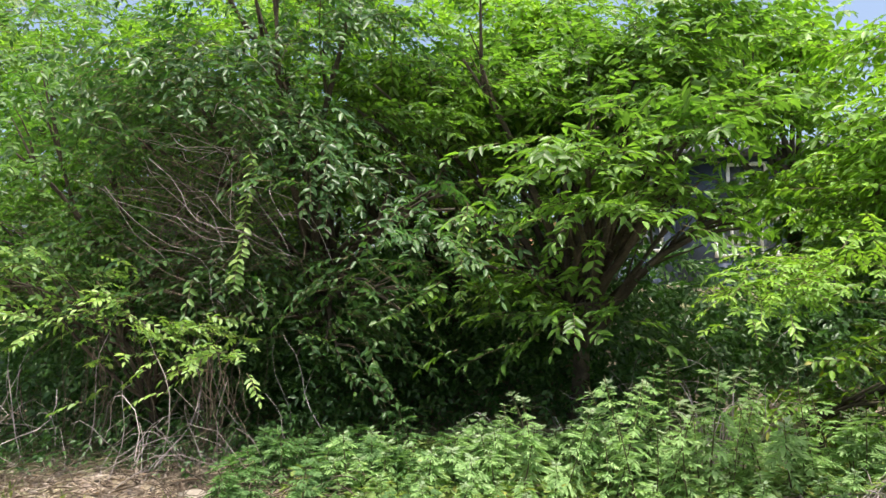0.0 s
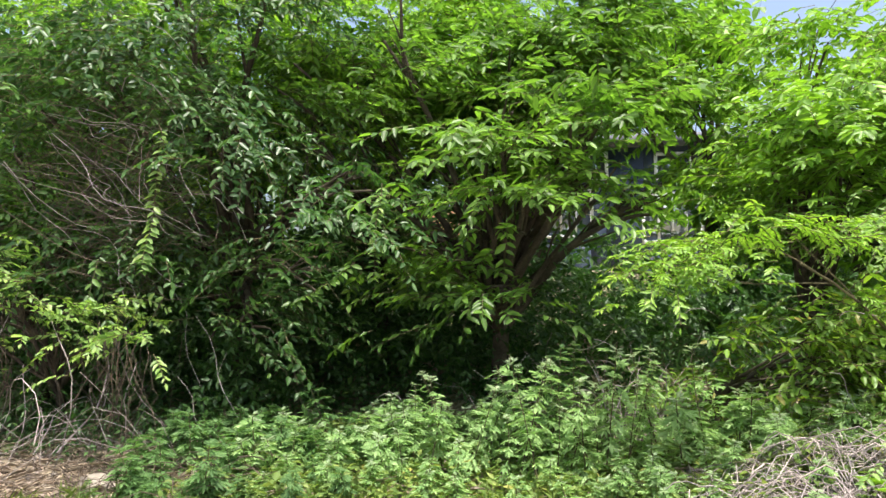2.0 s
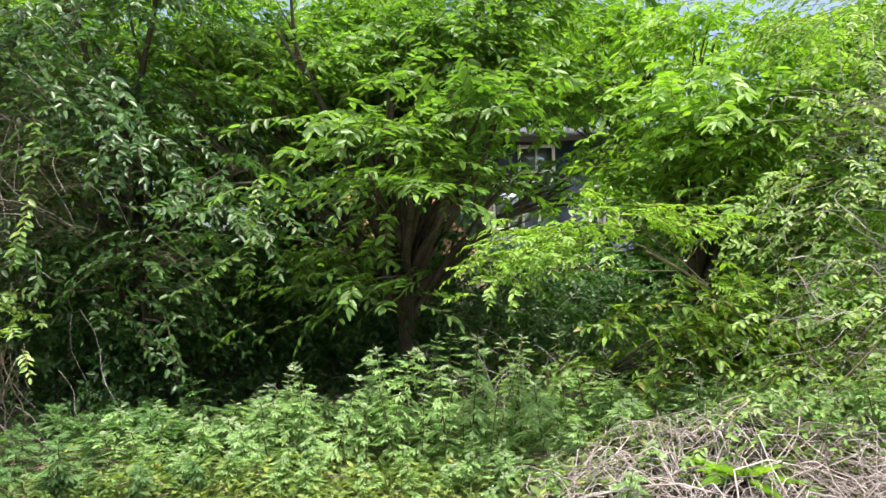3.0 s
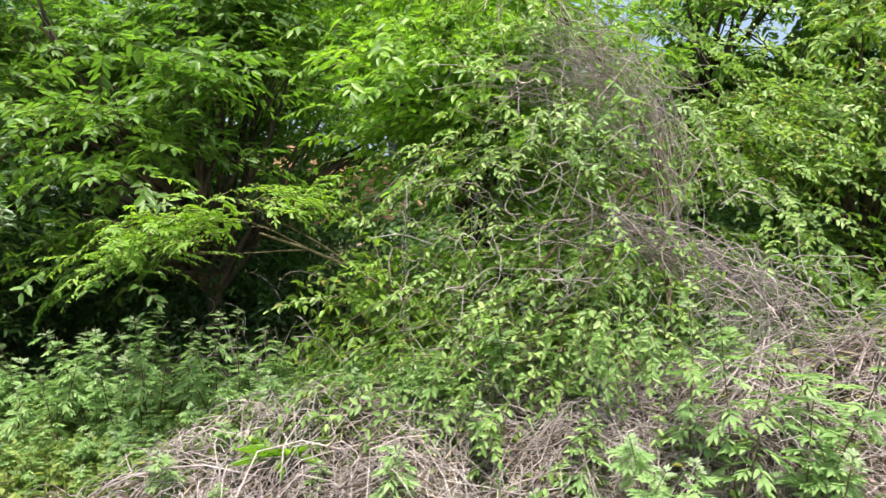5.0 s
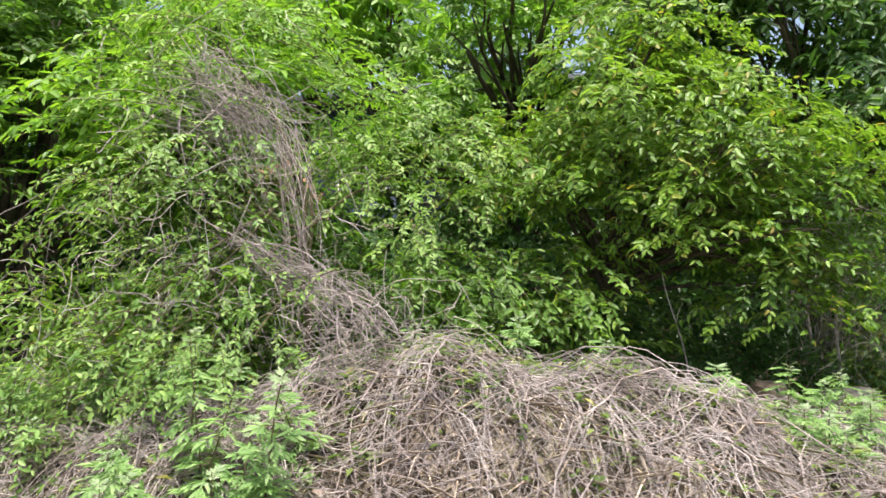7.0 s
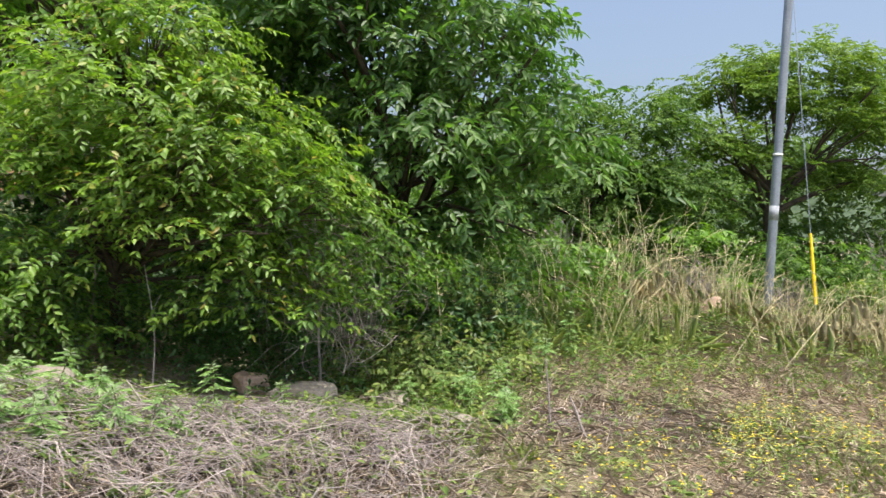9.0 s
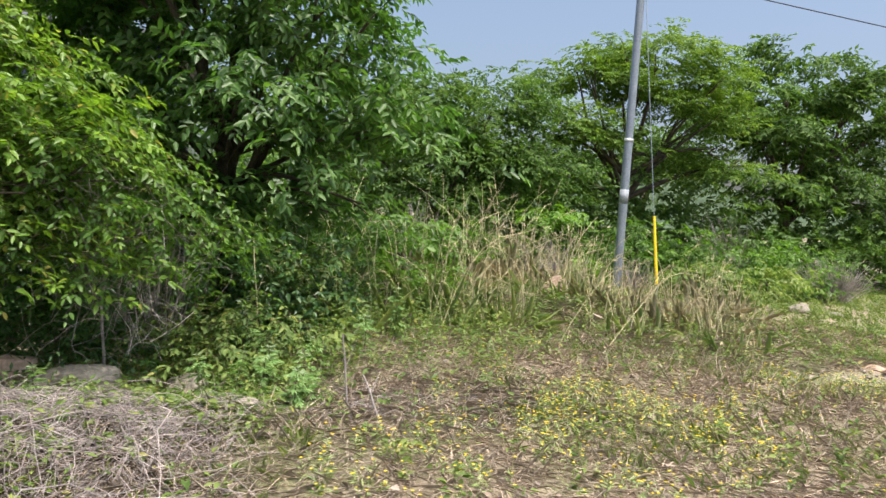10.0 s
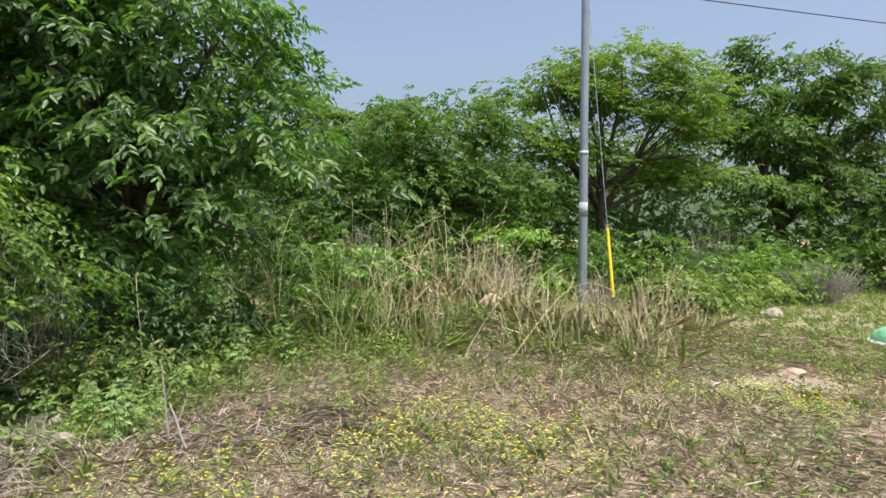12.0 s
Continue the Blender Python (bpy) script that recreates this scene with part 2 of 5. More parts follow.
def tubes(bag, p, r, sides=4):
    """Tapered tubes along p (n, m, 3) with radii r (n, m)."""
    p, r = np.asarray(p, float), np.asarray(r, float)
    n, m, _ = p.shape
    t = unit(np.gradient(p, axis=1))
    ref = np.where(np.abs(t[..., 2:3]) > 0.8, [1.0, 0.2, 0.0], [0.1, 0.2, 1.0])
    a = unit(np.cross(t, ref))
    b = np.cross(t, a)
    ang = np.arange(sides) * 2 * np.pi / sides
    ring = p[:, :, None] + r[:, :, None, None] * (a[:, :, None] * np.cos(ang)[:, None] + b[:, :, None] * np.sin(ang)[:, None])
    i = np.arange(n * m * sides).reshape(n, m, sides)
    j = np.roll(i, -1, 2)
    f = np.stack([i[:, :-1], j[:, :-1], j[:, 1:], i[:, 1:]], -1).reshape(-1, 4)
    bag.add(ring, f)
    if sides > 4:
        bag.add(ring[:, -1].reshape(-1, 3), np.arange(n * sides).reshape(n, sides))


def leaves(bag, base, d, nrm, ln, w, hexa=True, fold=0.16, curl=0.12):
    """Folded leaves: base, way, upward normal, length and width each."""
    d = unit(d)
    side = unit(np.cross(nrm, d))
    up = np.cross(d, side)
    ln, w = ln[:, None], w[:, None]
    n = len(base)
    tip = base + d * ln - up * curl * ln
    if hexa:
        l1, l2 = base + d * ln * 0.3 + up * fold * w, base + d * ln * 0.68 + up * (fold * w - curl * 0.35 * ln)
        v = np.stack([base, l1 + side * w * 0.5, l2 + side * w * 0.4, tip, l2 - side * w * 0.4, l1 - side * w * 0.5], 1)
        k = np.arange(n)[:, None] * 6
        bag.add(v, np.concatenate([k + [0, 3, 2, 1], k + [0, 5, 4, 3]]))
    else:
        mid = base + d * ln * 0.42 + up * fold * w
        v = np.stack([base, mid + side * w * 0.5, tip, mid - side * w * 0.5], 1)
        k = np.arange(n)[:, None] * 4
        bag.add(v, np.concatenate([k + [0, 2, 1], k + [0, 3, 2]]))


def twigs(rng, leaf_bag, stem_bag, at, way, length, pairs, leaf_len, leaf_w, droop=0.35, hexa=True, spread=0.9, tilt=0.35, stem_r=0.003):
    """Pinnate twigs: leaflets in pairs along a drooping stem, with one at its tip."""
    n = len(at)
    way = unit(way)
    length = length * rng.uniform(0.65, 1.25, n)
    lat = unit(np.cross(way, np.array([0, 0, 1.0]) + rng.normal(0, tilt, (n, 3))))
    dr = droop * rng.uniform(0.4, 1.6, n)
    if stem_bag is not None:
        s = np.linspace(0, 1, 3)[None, :, None]
        p = at[:, None] + way[:, None] * length[:, None, None] * s
        p[..., 2] -= (dr * length)[:, None] * s[..., 0] ** 2
        tubes(stem_bag, p, np.broadcast_to(stem_r * np.array([1.0, 0.75, 0.3]), (n, 3)), 3)
    s = (np.arange(pairs) + 0.8) / (pairs + 0.3)
    for sign in (1, -1, 0):
        ss = s if sign else np.array([1.0])
        k = len(ss)
        s2 = np.clip(ss[None] + rng.normal(0, 0.03, (n, k)), 0.02, 1.03)[..., None]
        p = at[:, None] + way[:, None] * length[:, None, None] * s2
        p[..., 2] -= (dr * length)[:, None] * s2[..., 0] ** 2
        t = np.repeat(way[:, None], k, 1)
        t[..., 2] -= 2 * dr[:, None] * s2[..., 0]
        t = unit(t)
        d = t * (0.75 if sign else 1.0) + sign * spread * lat[:, None] + rng.normal(0, 0.22, (n, k, 3))
        d[..., 2] -= 0.18
        up = np.cross(lat[:, None], -t) + rng.normal(0, 0.33, (n, k, 3))
        up *= np.sign(up[..., 2:3] + 0.15)
        keep = (rng.random((n, k)) < 0.93).ravel()
        lf = (leaf_len * (0.72 + 0.42 * np.sin(np.pi * np.clip(s2[..., 0], 0, 1) * 0.9)) * rng.uniform(0.75, 1.2, (n, k))).ravel()[keep]
        leaves(leaf_bag, p.reshape(-1, 3)[keep], d.reshape(-1, 3)[keep], up.reshape(-1, 3)[keep], lf, lf * leaf_w / leaf_len * rng.uniform(0.85, 1.15, keep.sum()), hexa)


def crown_points(rng, blobs, per_bough=9, spread=0.22, flat=0.2):
    """Twig places and ways, gathered into flat drooping boughs on and in the blobs (x, y, z, rx, ry, rz, count)."""
    at, way = [], []
    for x, y, z, rx, ry, rz, n in blobs:
        b = max(3, int(n / per_bough))
        u = unit(rng.normal(0, 1, (b, 3)))
        rad = rng.uniform(0.35, 1.0, b) ** 0.45 * rng.uniform(0.82, 1.12, b)
        c = u * rad[:, None] * [rx, ry, rz]
        out = unit(c * [1, 1, 0] + rng.normal(0, 0.15, (b, 3)) * [1, 1, 0] + 1e-6)
        lat = np.stack([-out[:, 1], out[:, 0], 0 * out[:, 0]], -1)
        roll = rng.normal(0, 0.28, b)
        k = rng.integers(0, b, n)
        u1, u2 = rng.normal(0.1, 1.0, n), rng.normal(0, 1.0, n) * rng.uniform(0.5, 0.9, b)[k]
        q = c[k] + out[k] * (u1 * spread)[:, None] + lat[k] * (u2 * spread)[:, None]
        q[:, 2] += spread * (u2 * roll[k] - 0.14 * u1 * np.abs(u1) + rng.normal(0, flat, n))
        w = out[k] * 0.9 + lat[k] * np.clip(u2, -1.3, 1.3)[:, None] * 0.6 + rng.normal(0, 0.25, (n, 3)) + [0, 0, 0.1]
        at.append(q + [x, y, z])
        way.append(w)
    return np.concatenate(at), np.concatenate(way)


def bend(rng, a, b, m=7, sag=0.0, wob=0.08):
    """A crooked line from a to b in m points."""
    a, b = np.asarray(a, float), np.asarray(b, float)
    s = np.linspace(0, 1, m)[:, None]
    p = a + (b - a) * s
    ln = np.linalg.norm(b - a)
    w = np.cumsum(rng.normal(0, 1, (m, 3)), 0)
    w -= w[0] + (w[-1] - w[0]) * s
    for _ in range(2):
        w[1:-1] = 0.25 * w[:-2] + 0.5 * w[1:-1] + 0.25 * w[2:]
    p += w * wob * ln / math.sqrt(m)
    p[:, 2] += sag * ln * (s[:, 0] * (1 - s[:, 0]) * 4)
    return p


def trunk_and_limbs(rng, bag, base, fork, r, targets, sides=7, wob=0.12):
    """A trunk from base to fork, then tapered limbs to the targets, each with side branches."""
    p = bend(rng, base, fork, 7, 0, wob * 0.6)
    tubes(bag, p[None], np.linspace(r, r * 0.72, 7)[None] * np.array([1.35, 1.1, 1, 1, 1, 1, 1])[None], sides)
    for tg in targets:
        q = bend(rng, p[-1 - rng.integers(0, 3)], tg, 7, 0.06, wob)
        rr = r * rng.uniform(0.38, 0.6)
        tubes(bag, q[None], np.linspace(rr, rr * 0.22, 7)[None], 5)
        for _ in range(4):
            s0 = q[rng.integers(2, 6)]
            e0 = s0 + (q[-1] - q[0]) * rng.uniform(0.15, 0.3) + rng.normal(0, 0.05, 3) * np.linalg.norm(q[-1] - q[0])
            tubes(bag, bend(rng, s0, e0, 5, 0.05, 0.15)[None], np.linspace(rr * 0.4, rr * 0.08, 5)[None], 4)


def tree(name, label, category, seed, base, fork, r, blobs, leaf, twig_len=0.35, pairs=5, leaf_len=0.075, leaf_w=0.032, droop=0.35,
         hexa=True, stems=True, bark=None, group="", spread=0.26, tilt=0.35, per_bough=20, flat=0.2, limbs=2):
    rng = np.random.default_rng(seed)
    ob = thing(name, label, category, group, at=base)
    base = np.asarray(base, float)
    tb, lb, sb = Bag(), Bag(), Bag() if stems else None
    targets = [np.array(b[:3]) for b in blobs]
    for b in blobs:
        for _ in range(limbs):
            targets.append(np.array(b[:3]) + (rng.normal(0, 0.45, 3) - [0, 0, 0.25]) * b[3:6])
    trunk_and_limbs(rng, tb, (0, 0, -0.08), np.array(fork) - base, r, [t - base for t in targets])
    at, way = crown_points(rng, [(b[0] - base[0], b[1] - base[1], b[2] - base[2], *b[3:]) for b in blobs], per_bough, spread, flat)
    twigs(rng, lb, sb, at, way, twig_len, pairs, leaf_len, leaf_w, droop, hexa, tilt=tilt)
    part("trunk", tb, bark or BARK, ob, smooth=True)
    crown = part("crown", lb, GREENS[leaf], ob)
    if stems:
        part("twig_mass", sb, TWIG, crown)["kind"] = "stuff"
    return ob

# ---- ground, road, hills ----


def smooth01(a, b, x):
    s = np.clip((np.asarray(x, float) - a) / (b - a), 0, 1)
    return s * s * (3 - 2 * s)


MOUND_X = [2.4, 3.2, 4.0, 5.0, 6.2, 6.8, 7.5, 8.5, 9.3, 10.2, 11.0]
MOUND_H = [0.0, 0.22, 0.34, 0.36, 0.60, 0.55, 0.38, 0.15, 0.06, 0.02, 0.0]
MOUND_Y = [3.0, 3.0, 3.0, 3.05, 3.05, 3.1, 3.25, 3.55, 3.95, 4.1, 4.1]


def height(x, y):
    """Ground height: road, bank, heap of earth, field, and the rise behind the thicket."""
    x, y = np.asarray(x, float), np.asarray(y, float)
    verge = np.interp(x, [-8, 0, 3, 7, 8.5, 9.5, 11, 14, 20], [0.45, 0.45, 0.42, 0.33, 0.11, 0.09, 0.12, 0.17, -0.05])
    h = verge * smooth01(np.where(x > 9, 2.6, 1.9), np.where(x > 9, 4.6, 3.4), y)
    dy = y - np.interp(x, MOUND_X, MOUND_Y)
    h = h + np.interp(x, MOUND_X, MOUND_H) * np.exp(-(dy / np.where(dy < 0, 0.75, 1.1)) ** 2)
    rough = np.interp(x, [2.6, 3.4, 9.5, 10.6], [0, 1, 1, 0]) * np.exp(-(dy / 0.9) ** 2)
    h = h + rough * (0.04 * np.sin(6.1 * x + 2.2 * y) * np.sin(1.1 * x + 0.5) + 0.03 * np.sin(9.7 * x - 5.1 * y + 1.0) + 0.035 * np.sin(13.0 * y + 3.0 * x))
    h = h + 1.3 * smooth01(7.5, 13, y) * smooth01(11.5, 8.0, x)
    h = h + 0.12 * smooth01(7, 12, y) * smooth01(10, 13, x) * smooth01(24, 18, x)
    h = h + 0.24 * np.exp(-((x - 14.7) / 1.7) ** 2 - ((y - 8.8) / 1.2) ** 2)
    h = h - 0.13 * smooth01(4.5, 5.3, y) * smooth01(9.0, 7.5, y) * smooth01(7.4, 8.4, x) * smooth01(11.4, 10.4, x)
    lump = 0.05 * np.sin(1.9 * x + 0.7 * y) * np.sin(1.3 * y - 0.6 * x) + 0.03 * np.sin(4.7 * x + 1.2) * np.sin(5.3 * y)
    return h + lump * smooth01(1.8, 3.2, y) * smooth01(60, 30, np.abs(x) + np.abs(y))


def build_ground():
    far = [35, 50, 80, 140, 300, 700, 1500, 3000]
    gx = np.concatenate([[-v for v in far[::-1]], np.arange(-24, -4, 1.0), np.arange(-4, 22, 0.11), np.arange(22, 32, 0.6), far])
    gy = np.concatenate([[-v for v in far[::-1]], np.arange(-24, 1.4, 1.6), np.arange(1.5, 10, 0.1), np.arange(10, 32, 0.5), far])
    xx, yy = np.meshgrid(gx, gy, indexing="ij")
    rng = np.random.default_rng(3)
    z = height(xx, yy) + rng.normal(0, 0.012, xx.shape) * ((yy > 2.2) & (yy < 12) & (np.abs(xx) < 24))
    i = np.arange(xx.size).reshape(xx.shape)
    bag = Bag()
    bag.add(np.stack([xx, yy, z], -1), np.stack([i[:-1, :-1], i[1:, :-1], i[1:, 1:], i[:-1, 1:]], -1).reshape(-1, 4))
    tagged(new("ground", bag.mesh("ground", SOIL, True)), "dry verge of straw, soil and sparse green weeds", "ground", kind="structure")


build_ground()


def build_road():
    n = 60
    x = np.linspace(-60, 60, n)
    near, edge = np.full(n, -5.0), np.interp(x, [-60, 8, 13, 16, 20, 60], [1.6, 1.6, 2.3, 3.2, 3.6, 4.0])
    top = np.stack([np.stack([x, near, 0 * x + 0.03], -1), np.stack([x, edge, 0 * x + 0.03], -1), np.stack([x, edge, 0 * x - 0.1], -1)], 1)
    i = np.arange(n * 3).reshape(n, 3)
    bag = Bag()
    bag.add(top, np.concatenate([np.stack([i[:-1, k], i[1:, k], i[1:, k + 1], i[:-1, k + 1]], -1) for k in (0, 1)]))
    tagged(new("road", bag.mesh("road", CONCRETE)), "pale worn concrete lane beside the verge", "road", kind="structure")


build_road()


def hill(seed, x0, x1, y, top, base=-2.0):
    rng = np.random.default_rng(seed)
    n, m = 60, 14
    x = np.linspace(x0, x1, n)
    ph = rng.uniform(0, 6, 5)
    s = (x - x0) / (x1 - x0)
    prof = top * np.sin(np.pi * s) ** 0.7 * (0.75 + 0.16 * np.sin(5 * s + ph[0]) + 0.09 * np.sin(13 * s + ph[1]) + 0.03 * np.sin(41 * s + ph[2]))
    k = np.linspace(0, 1, m)
    zz = base + prof[:, None] * k[None] ** 0.8
    yy = y + 80 * k[None] + 0 * zz + rng.normal(0, 2, zz.shape)
    zz += rng.normal(0, top * 0.012, zz.shape)
    i = np.arange(n * m).reshape(n, m)
    bag = Bag()
    bag.add(np.stack([np.repeat(x[:, None], m, 1), yy, zz], -1), np.stack([i[:-1, :-1], i[1:, :-1], i[1:, 1:], i[:-1, 1:]], -1).reshape(-1, 4))
    tagged(new("backdrop_hill", bag.mesh("backdrop_hill", HILL, True)), "hazy wooded hill far behind the trees", "hill", kind="structure")


hill(1, -40, 170, 190, 30)
hill(2, 110, 420, 260, 46)
hill(3, -330, 10, 220, 42)


def G(x, y):
    return float(height(x, y))


def on(x, y):
    return (x, y, G(x, y))


# ---- trees and shrubs ----
LAYERED = dict(twig_len=0.34, pairs=5, leaf_len=0.088, leaf_w=0.034, droop=0.28, tilt=0.2, spread=0.3, per_bough=26, flat=0.14)
VINY = dict(twig_len=0.42, pairs=6, leaf_len=0.067, leaf_w=0.028, droop=0.5, tilt=0.4, flat=0.4)

# leaves coloured darker as shade; last flat blob added to shade the hollow
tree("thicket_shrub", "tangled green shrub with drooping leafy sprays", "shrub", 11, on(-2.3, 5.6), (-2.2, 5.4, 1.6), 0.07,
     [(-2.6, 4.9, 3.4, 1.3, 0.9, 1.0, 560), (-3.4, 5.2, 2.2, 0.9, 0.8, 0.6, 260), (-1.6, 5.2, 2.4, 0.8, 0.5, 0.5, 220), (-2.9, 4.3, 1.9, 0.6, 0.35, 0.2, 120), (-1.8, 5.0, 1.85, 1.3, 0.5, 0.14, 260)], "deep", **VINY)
# dark tone paints in shade; the z 4.3 blob was added to block sun
tree("thicket_shrub", "dense green shrub hung with leafy vines", "shrub", 12, on(-0.6, 5.8), (-0.5, 5.6, 1.7), 0.08,
     [(-0.8, 5.3, 3.5, 1.2, 0.8, 0.9, 520), (-0.5, 4.8, 4.3, 1.5, 0.6, 0.35, 150), (-0.9, 4.45, 3.0, 0.9, 0.3, 0.3, 190), (-0.2, 4.95, 2.7, 0.9, 0.4, 0.4, 170), (-0.9, 5.0, 1.95, 0.8, 0.35, 0.3, 90), (-0.1, 4.7, 1.3, 0.35, 0.25, 0.3, 60), (0.8, 4.4, 2.35, 0.15, 0.15, 0.3, 44), (0.5, 4.4, 1.68, 0.25, 0.15, 0.16, 40)], "dark", **VINY)
tree("thicket_shrub", "low arching vine shrub over dead brown stems", "shrub", 13, on(-1.6, 4.9), (-1.5, 4.7, 0.9), 0.04,
     [(-2.15, 4.05, 1.75, 0.3, 0.25, 0.1, 44), (-1.65, 4.05, 1.52, 0.35, 0.25, 0.08, 46), (-1.1, 4.1, 1.38, 0.35, 0.25, 0.07, 44), (-0.75, 4.15, 1.2, 0.2, 0.2, 0.16, 26)], "vine",
     twig_len=0.24, pairs=6, leaf_len=0.05, leaf_w=0.021, droop=0.25, tilt=0.3)
tree("thicket_tree", "dark-stemmed tree with layered pinnate green leaves", "tree", 14, on(1.7, 6.1), (1.8, 5.8, 1.5), 0.09,
     [(2.35, 4.45, 2.68, 0.35, 0.25, 0.08, 80), (1.8, 4.4, 2.5, 0.35, 0.25, 0.08, 76), (2.4, 4.55, 2.3, 0.3, 0.2, 0.08, 52), (1.95, 4.5, 2.15, 0.25, 0.2, 0.08, 44), (1.4, 4.75, 1.75, 0.35, 0.25, 0.12, 60), (1.8, 4.75, 1.5, 0.25, 0.2, 0.1, 36), (0.2, 5.0, 3.3, 1.0, 0.5, 0.35, 260), (1.9, 5.5, 3.3, 0.9, 0.5, 0.3, 260), (2.6, 5.6, 2.9, 0.9, 0.7, 0.35, 300), (1.3, 5.8, 3.3, 1.1, 0.8, 0.5, 420),
      (0.7, 5.2, 2.6, 0.8, 0.5, 0.3, 140), (2.3, 6.1, 3.9, 1.2, 0.8, 0.5, 380), (3.3, 6.2, 2.45, 0.5, 0.4, 0.35, 110)], "mid", **LAYERED)
tree("thicket_tree", "tall green tree with bright sunlit top layers", "tree", 15, on(0.4, 7.6), (0.5, 7.3, 2.4), 0.11,
     [(0.4, 6.8, 4.2, 1.7, 1.2, 0.7, 760), (-1.6, 7.0, 4.2, 1.5, 1.2, 0.8, 600), (2.0, 7.0, 4.4, 1.4, 1.1, 0.5, 560), (0.6, 6.8, 3.1, 1.3, 0.8, 0.6, 330), (-1.2, 6.9, 2.9, 1.2, 0.8, 0.6, 300)], "bright", **LAYERED)
tree("thicket_shrub", "bright green shrub with fine arching sprays", "shrub", 16, on(4.2, 5.6), (4.2, 5.4, 1.5), 0.06,
     [(4.1, 5.0, 2.75, 0.75, 0.5, 0.4, 330), (4.5, 5.2, 2.9, 0.65, 0.6, 0.35, 230), (4.2, 4.75, 2.2, 0.4, 0.3, 0.35, 190), (4.6, 4.6, 1.5, 0.45, 0.4, 0.4, 150), (4.3, 5.3, 3.35, 0.5, 0.35, 0.22, 130)], "bright", **LAYERED)
tree("thicket_shrub", "low mixed shrub with yellowing leaves", "shrub", 17, on(3.3, 4.9), (3.3, 4.8, 0.8), 0.03,
     [(3.85, 4.45, 1.0, 0.4, 0.35, 0.28, 190), (3.3, 5.1, 0.8, 0.4, 0.25, 0.15, 40), (4.3, 4.1, 1.05, 0.35, 0.3, 0.2, 110), (3.55, 4.1, 1.15, 0.4, 0.2, 0.2, 120)], "yellow", **VINY)
tree("background_tree", "pale green broadleaf tree against the sky", "tree", 18, on(4.9, 10.0), (5.0, 9.8, 3.0), 0.12,
     [(4.3, 9.4, 4.6, 1.0, 0.8, 0.6, 260), (5.7, 9.6, 3.0, 0.9, 0.8, 0.4, 160), (3.2, 9.6, 4.9, 0.9, 0.8, 0.6, 200), (5.0, 9.2, 2.9, 1.1, 0.8, 0.5, 180), (5.0, 9.5, 5.2, 0.45, 0.5, 0.5, 110)], "bright",
     twig_len=0.4, pairs=3, leaf_len=0.15, leaf_w=0.085, droop=0.5)
tree("background_tree", "green tree behind the thicket", "tree", 19, on(-3.6, 9.0), (-3.5, 8.8, 3.0), 0.13,
     [(-3.6, 8.4, 4.6, 1.7, 1.2, 1.2, 460), (-6.0, 9.4, 5.6, 2.0, 1.2, 1.2, 420), (-2.4, 9.4, 6.0, 1.8, 1.2, 0.9, 380), (-8.0, 9.0, 4.0, 1.6, 1.2, 1.6, 300), (-5.4, 8.2, 4.0, 1.6, 1.2, 1.3, 360), (-3.2, 7.8, 3.0, 1.4, 0.9, 0.8, 260), (-5.0, 7.0, 2.2, 1.3, 1.0, 0.9, 260), (-4.9, 7.5, 4.2, 0.8, 0.6, 0.9, 330)], "leafy", **LAYERED)
tree("background_tree", "green tree rising behind the vine shrub", "tree", 20, on(6.6, 9.2), (6.6, 9.0, 2.6), 0.11,
     [(6.2, 8.4, 3.0, 1.1, 0.8, 0.5, 300), (7.4, 8.6, 2.9, 1.0, 0.8, 0.5, 260), (5.6, 7.8, 2.3, 0.9, 0.7, 0.5, 220), (6.3, 6.4, 3.6, 0.3, 0.35, 0.4, 110), (6.7, 6.4, 3.8, 0.35, 0.3, 0.3, 110)], "mid", **LAYERED)

tree("background_tree", "broadleaf tree with large pale green leaves", "tree", 38, on(6.9, 8.9), (6.9, 8.7, 2.8), 0.08,
     [(6.9, 8.3, 4.25, 0.55, 0.45, 0.35, 120), (6.3, 8.6, 3.35, 0.6, 0.45, 0.3, 90), (7.5, 8.5, 4.6, 0.5, 0.45, 0.3, 90)], "bright",
     twig_len=0.42, pairs=3, leaf_len=0.15, leaf_w=0.085, droop=0.45, tilt=0.25, limbs=1)
tree("background_tree", "tall leafy tree before the house", "tree", 34, on(2.6, 12.4), (2.6, 12.3, 3.6), 0.12,
     [(1.0, 12.0, 5.1, 1.4, 1.0, 0.8, 420), (3.0, 12.4, 5.5, 1.5, 1.0, 0.8, 460), (4.3, 12.2, 5.2, 0.9, 0.9, 0.7, 300), (-0.8, 12.2, 5.0, 1.3, 1.0, 1.1, 300), (2.0, 11.4, 4.6, 1.0, 0.7, 0.4, 190)], "mid",
     twig_len=0.45, pairs=4, leaf_len=0.14, leaf_w=0.06, droop=0.4, hexa=False, stems=False)
tree("background_tree", "leafy tree above the orange bank", "tree", 35, on(-1.5, 17.0), (-1.5, 17.0, 3.6), 0.14,
     [(-0.5, 16.8, 5.6, 1.8, 1.2, 1.4, 420), (-3.6, 16.5, 5.2, 2.0, 1.3, 1.6, 420), (1.2, 17.5, 6.6, 1.5, 1.2, 1.0, 300), (-6.5, 16, 5.0, 2.0, 1.4, 2.0, 400)], "far",
     twig_len=0.6, pairs=4, leaf_len=0.2, leaf_w=0.09, droop=0.4, hexa=False, stems=False)
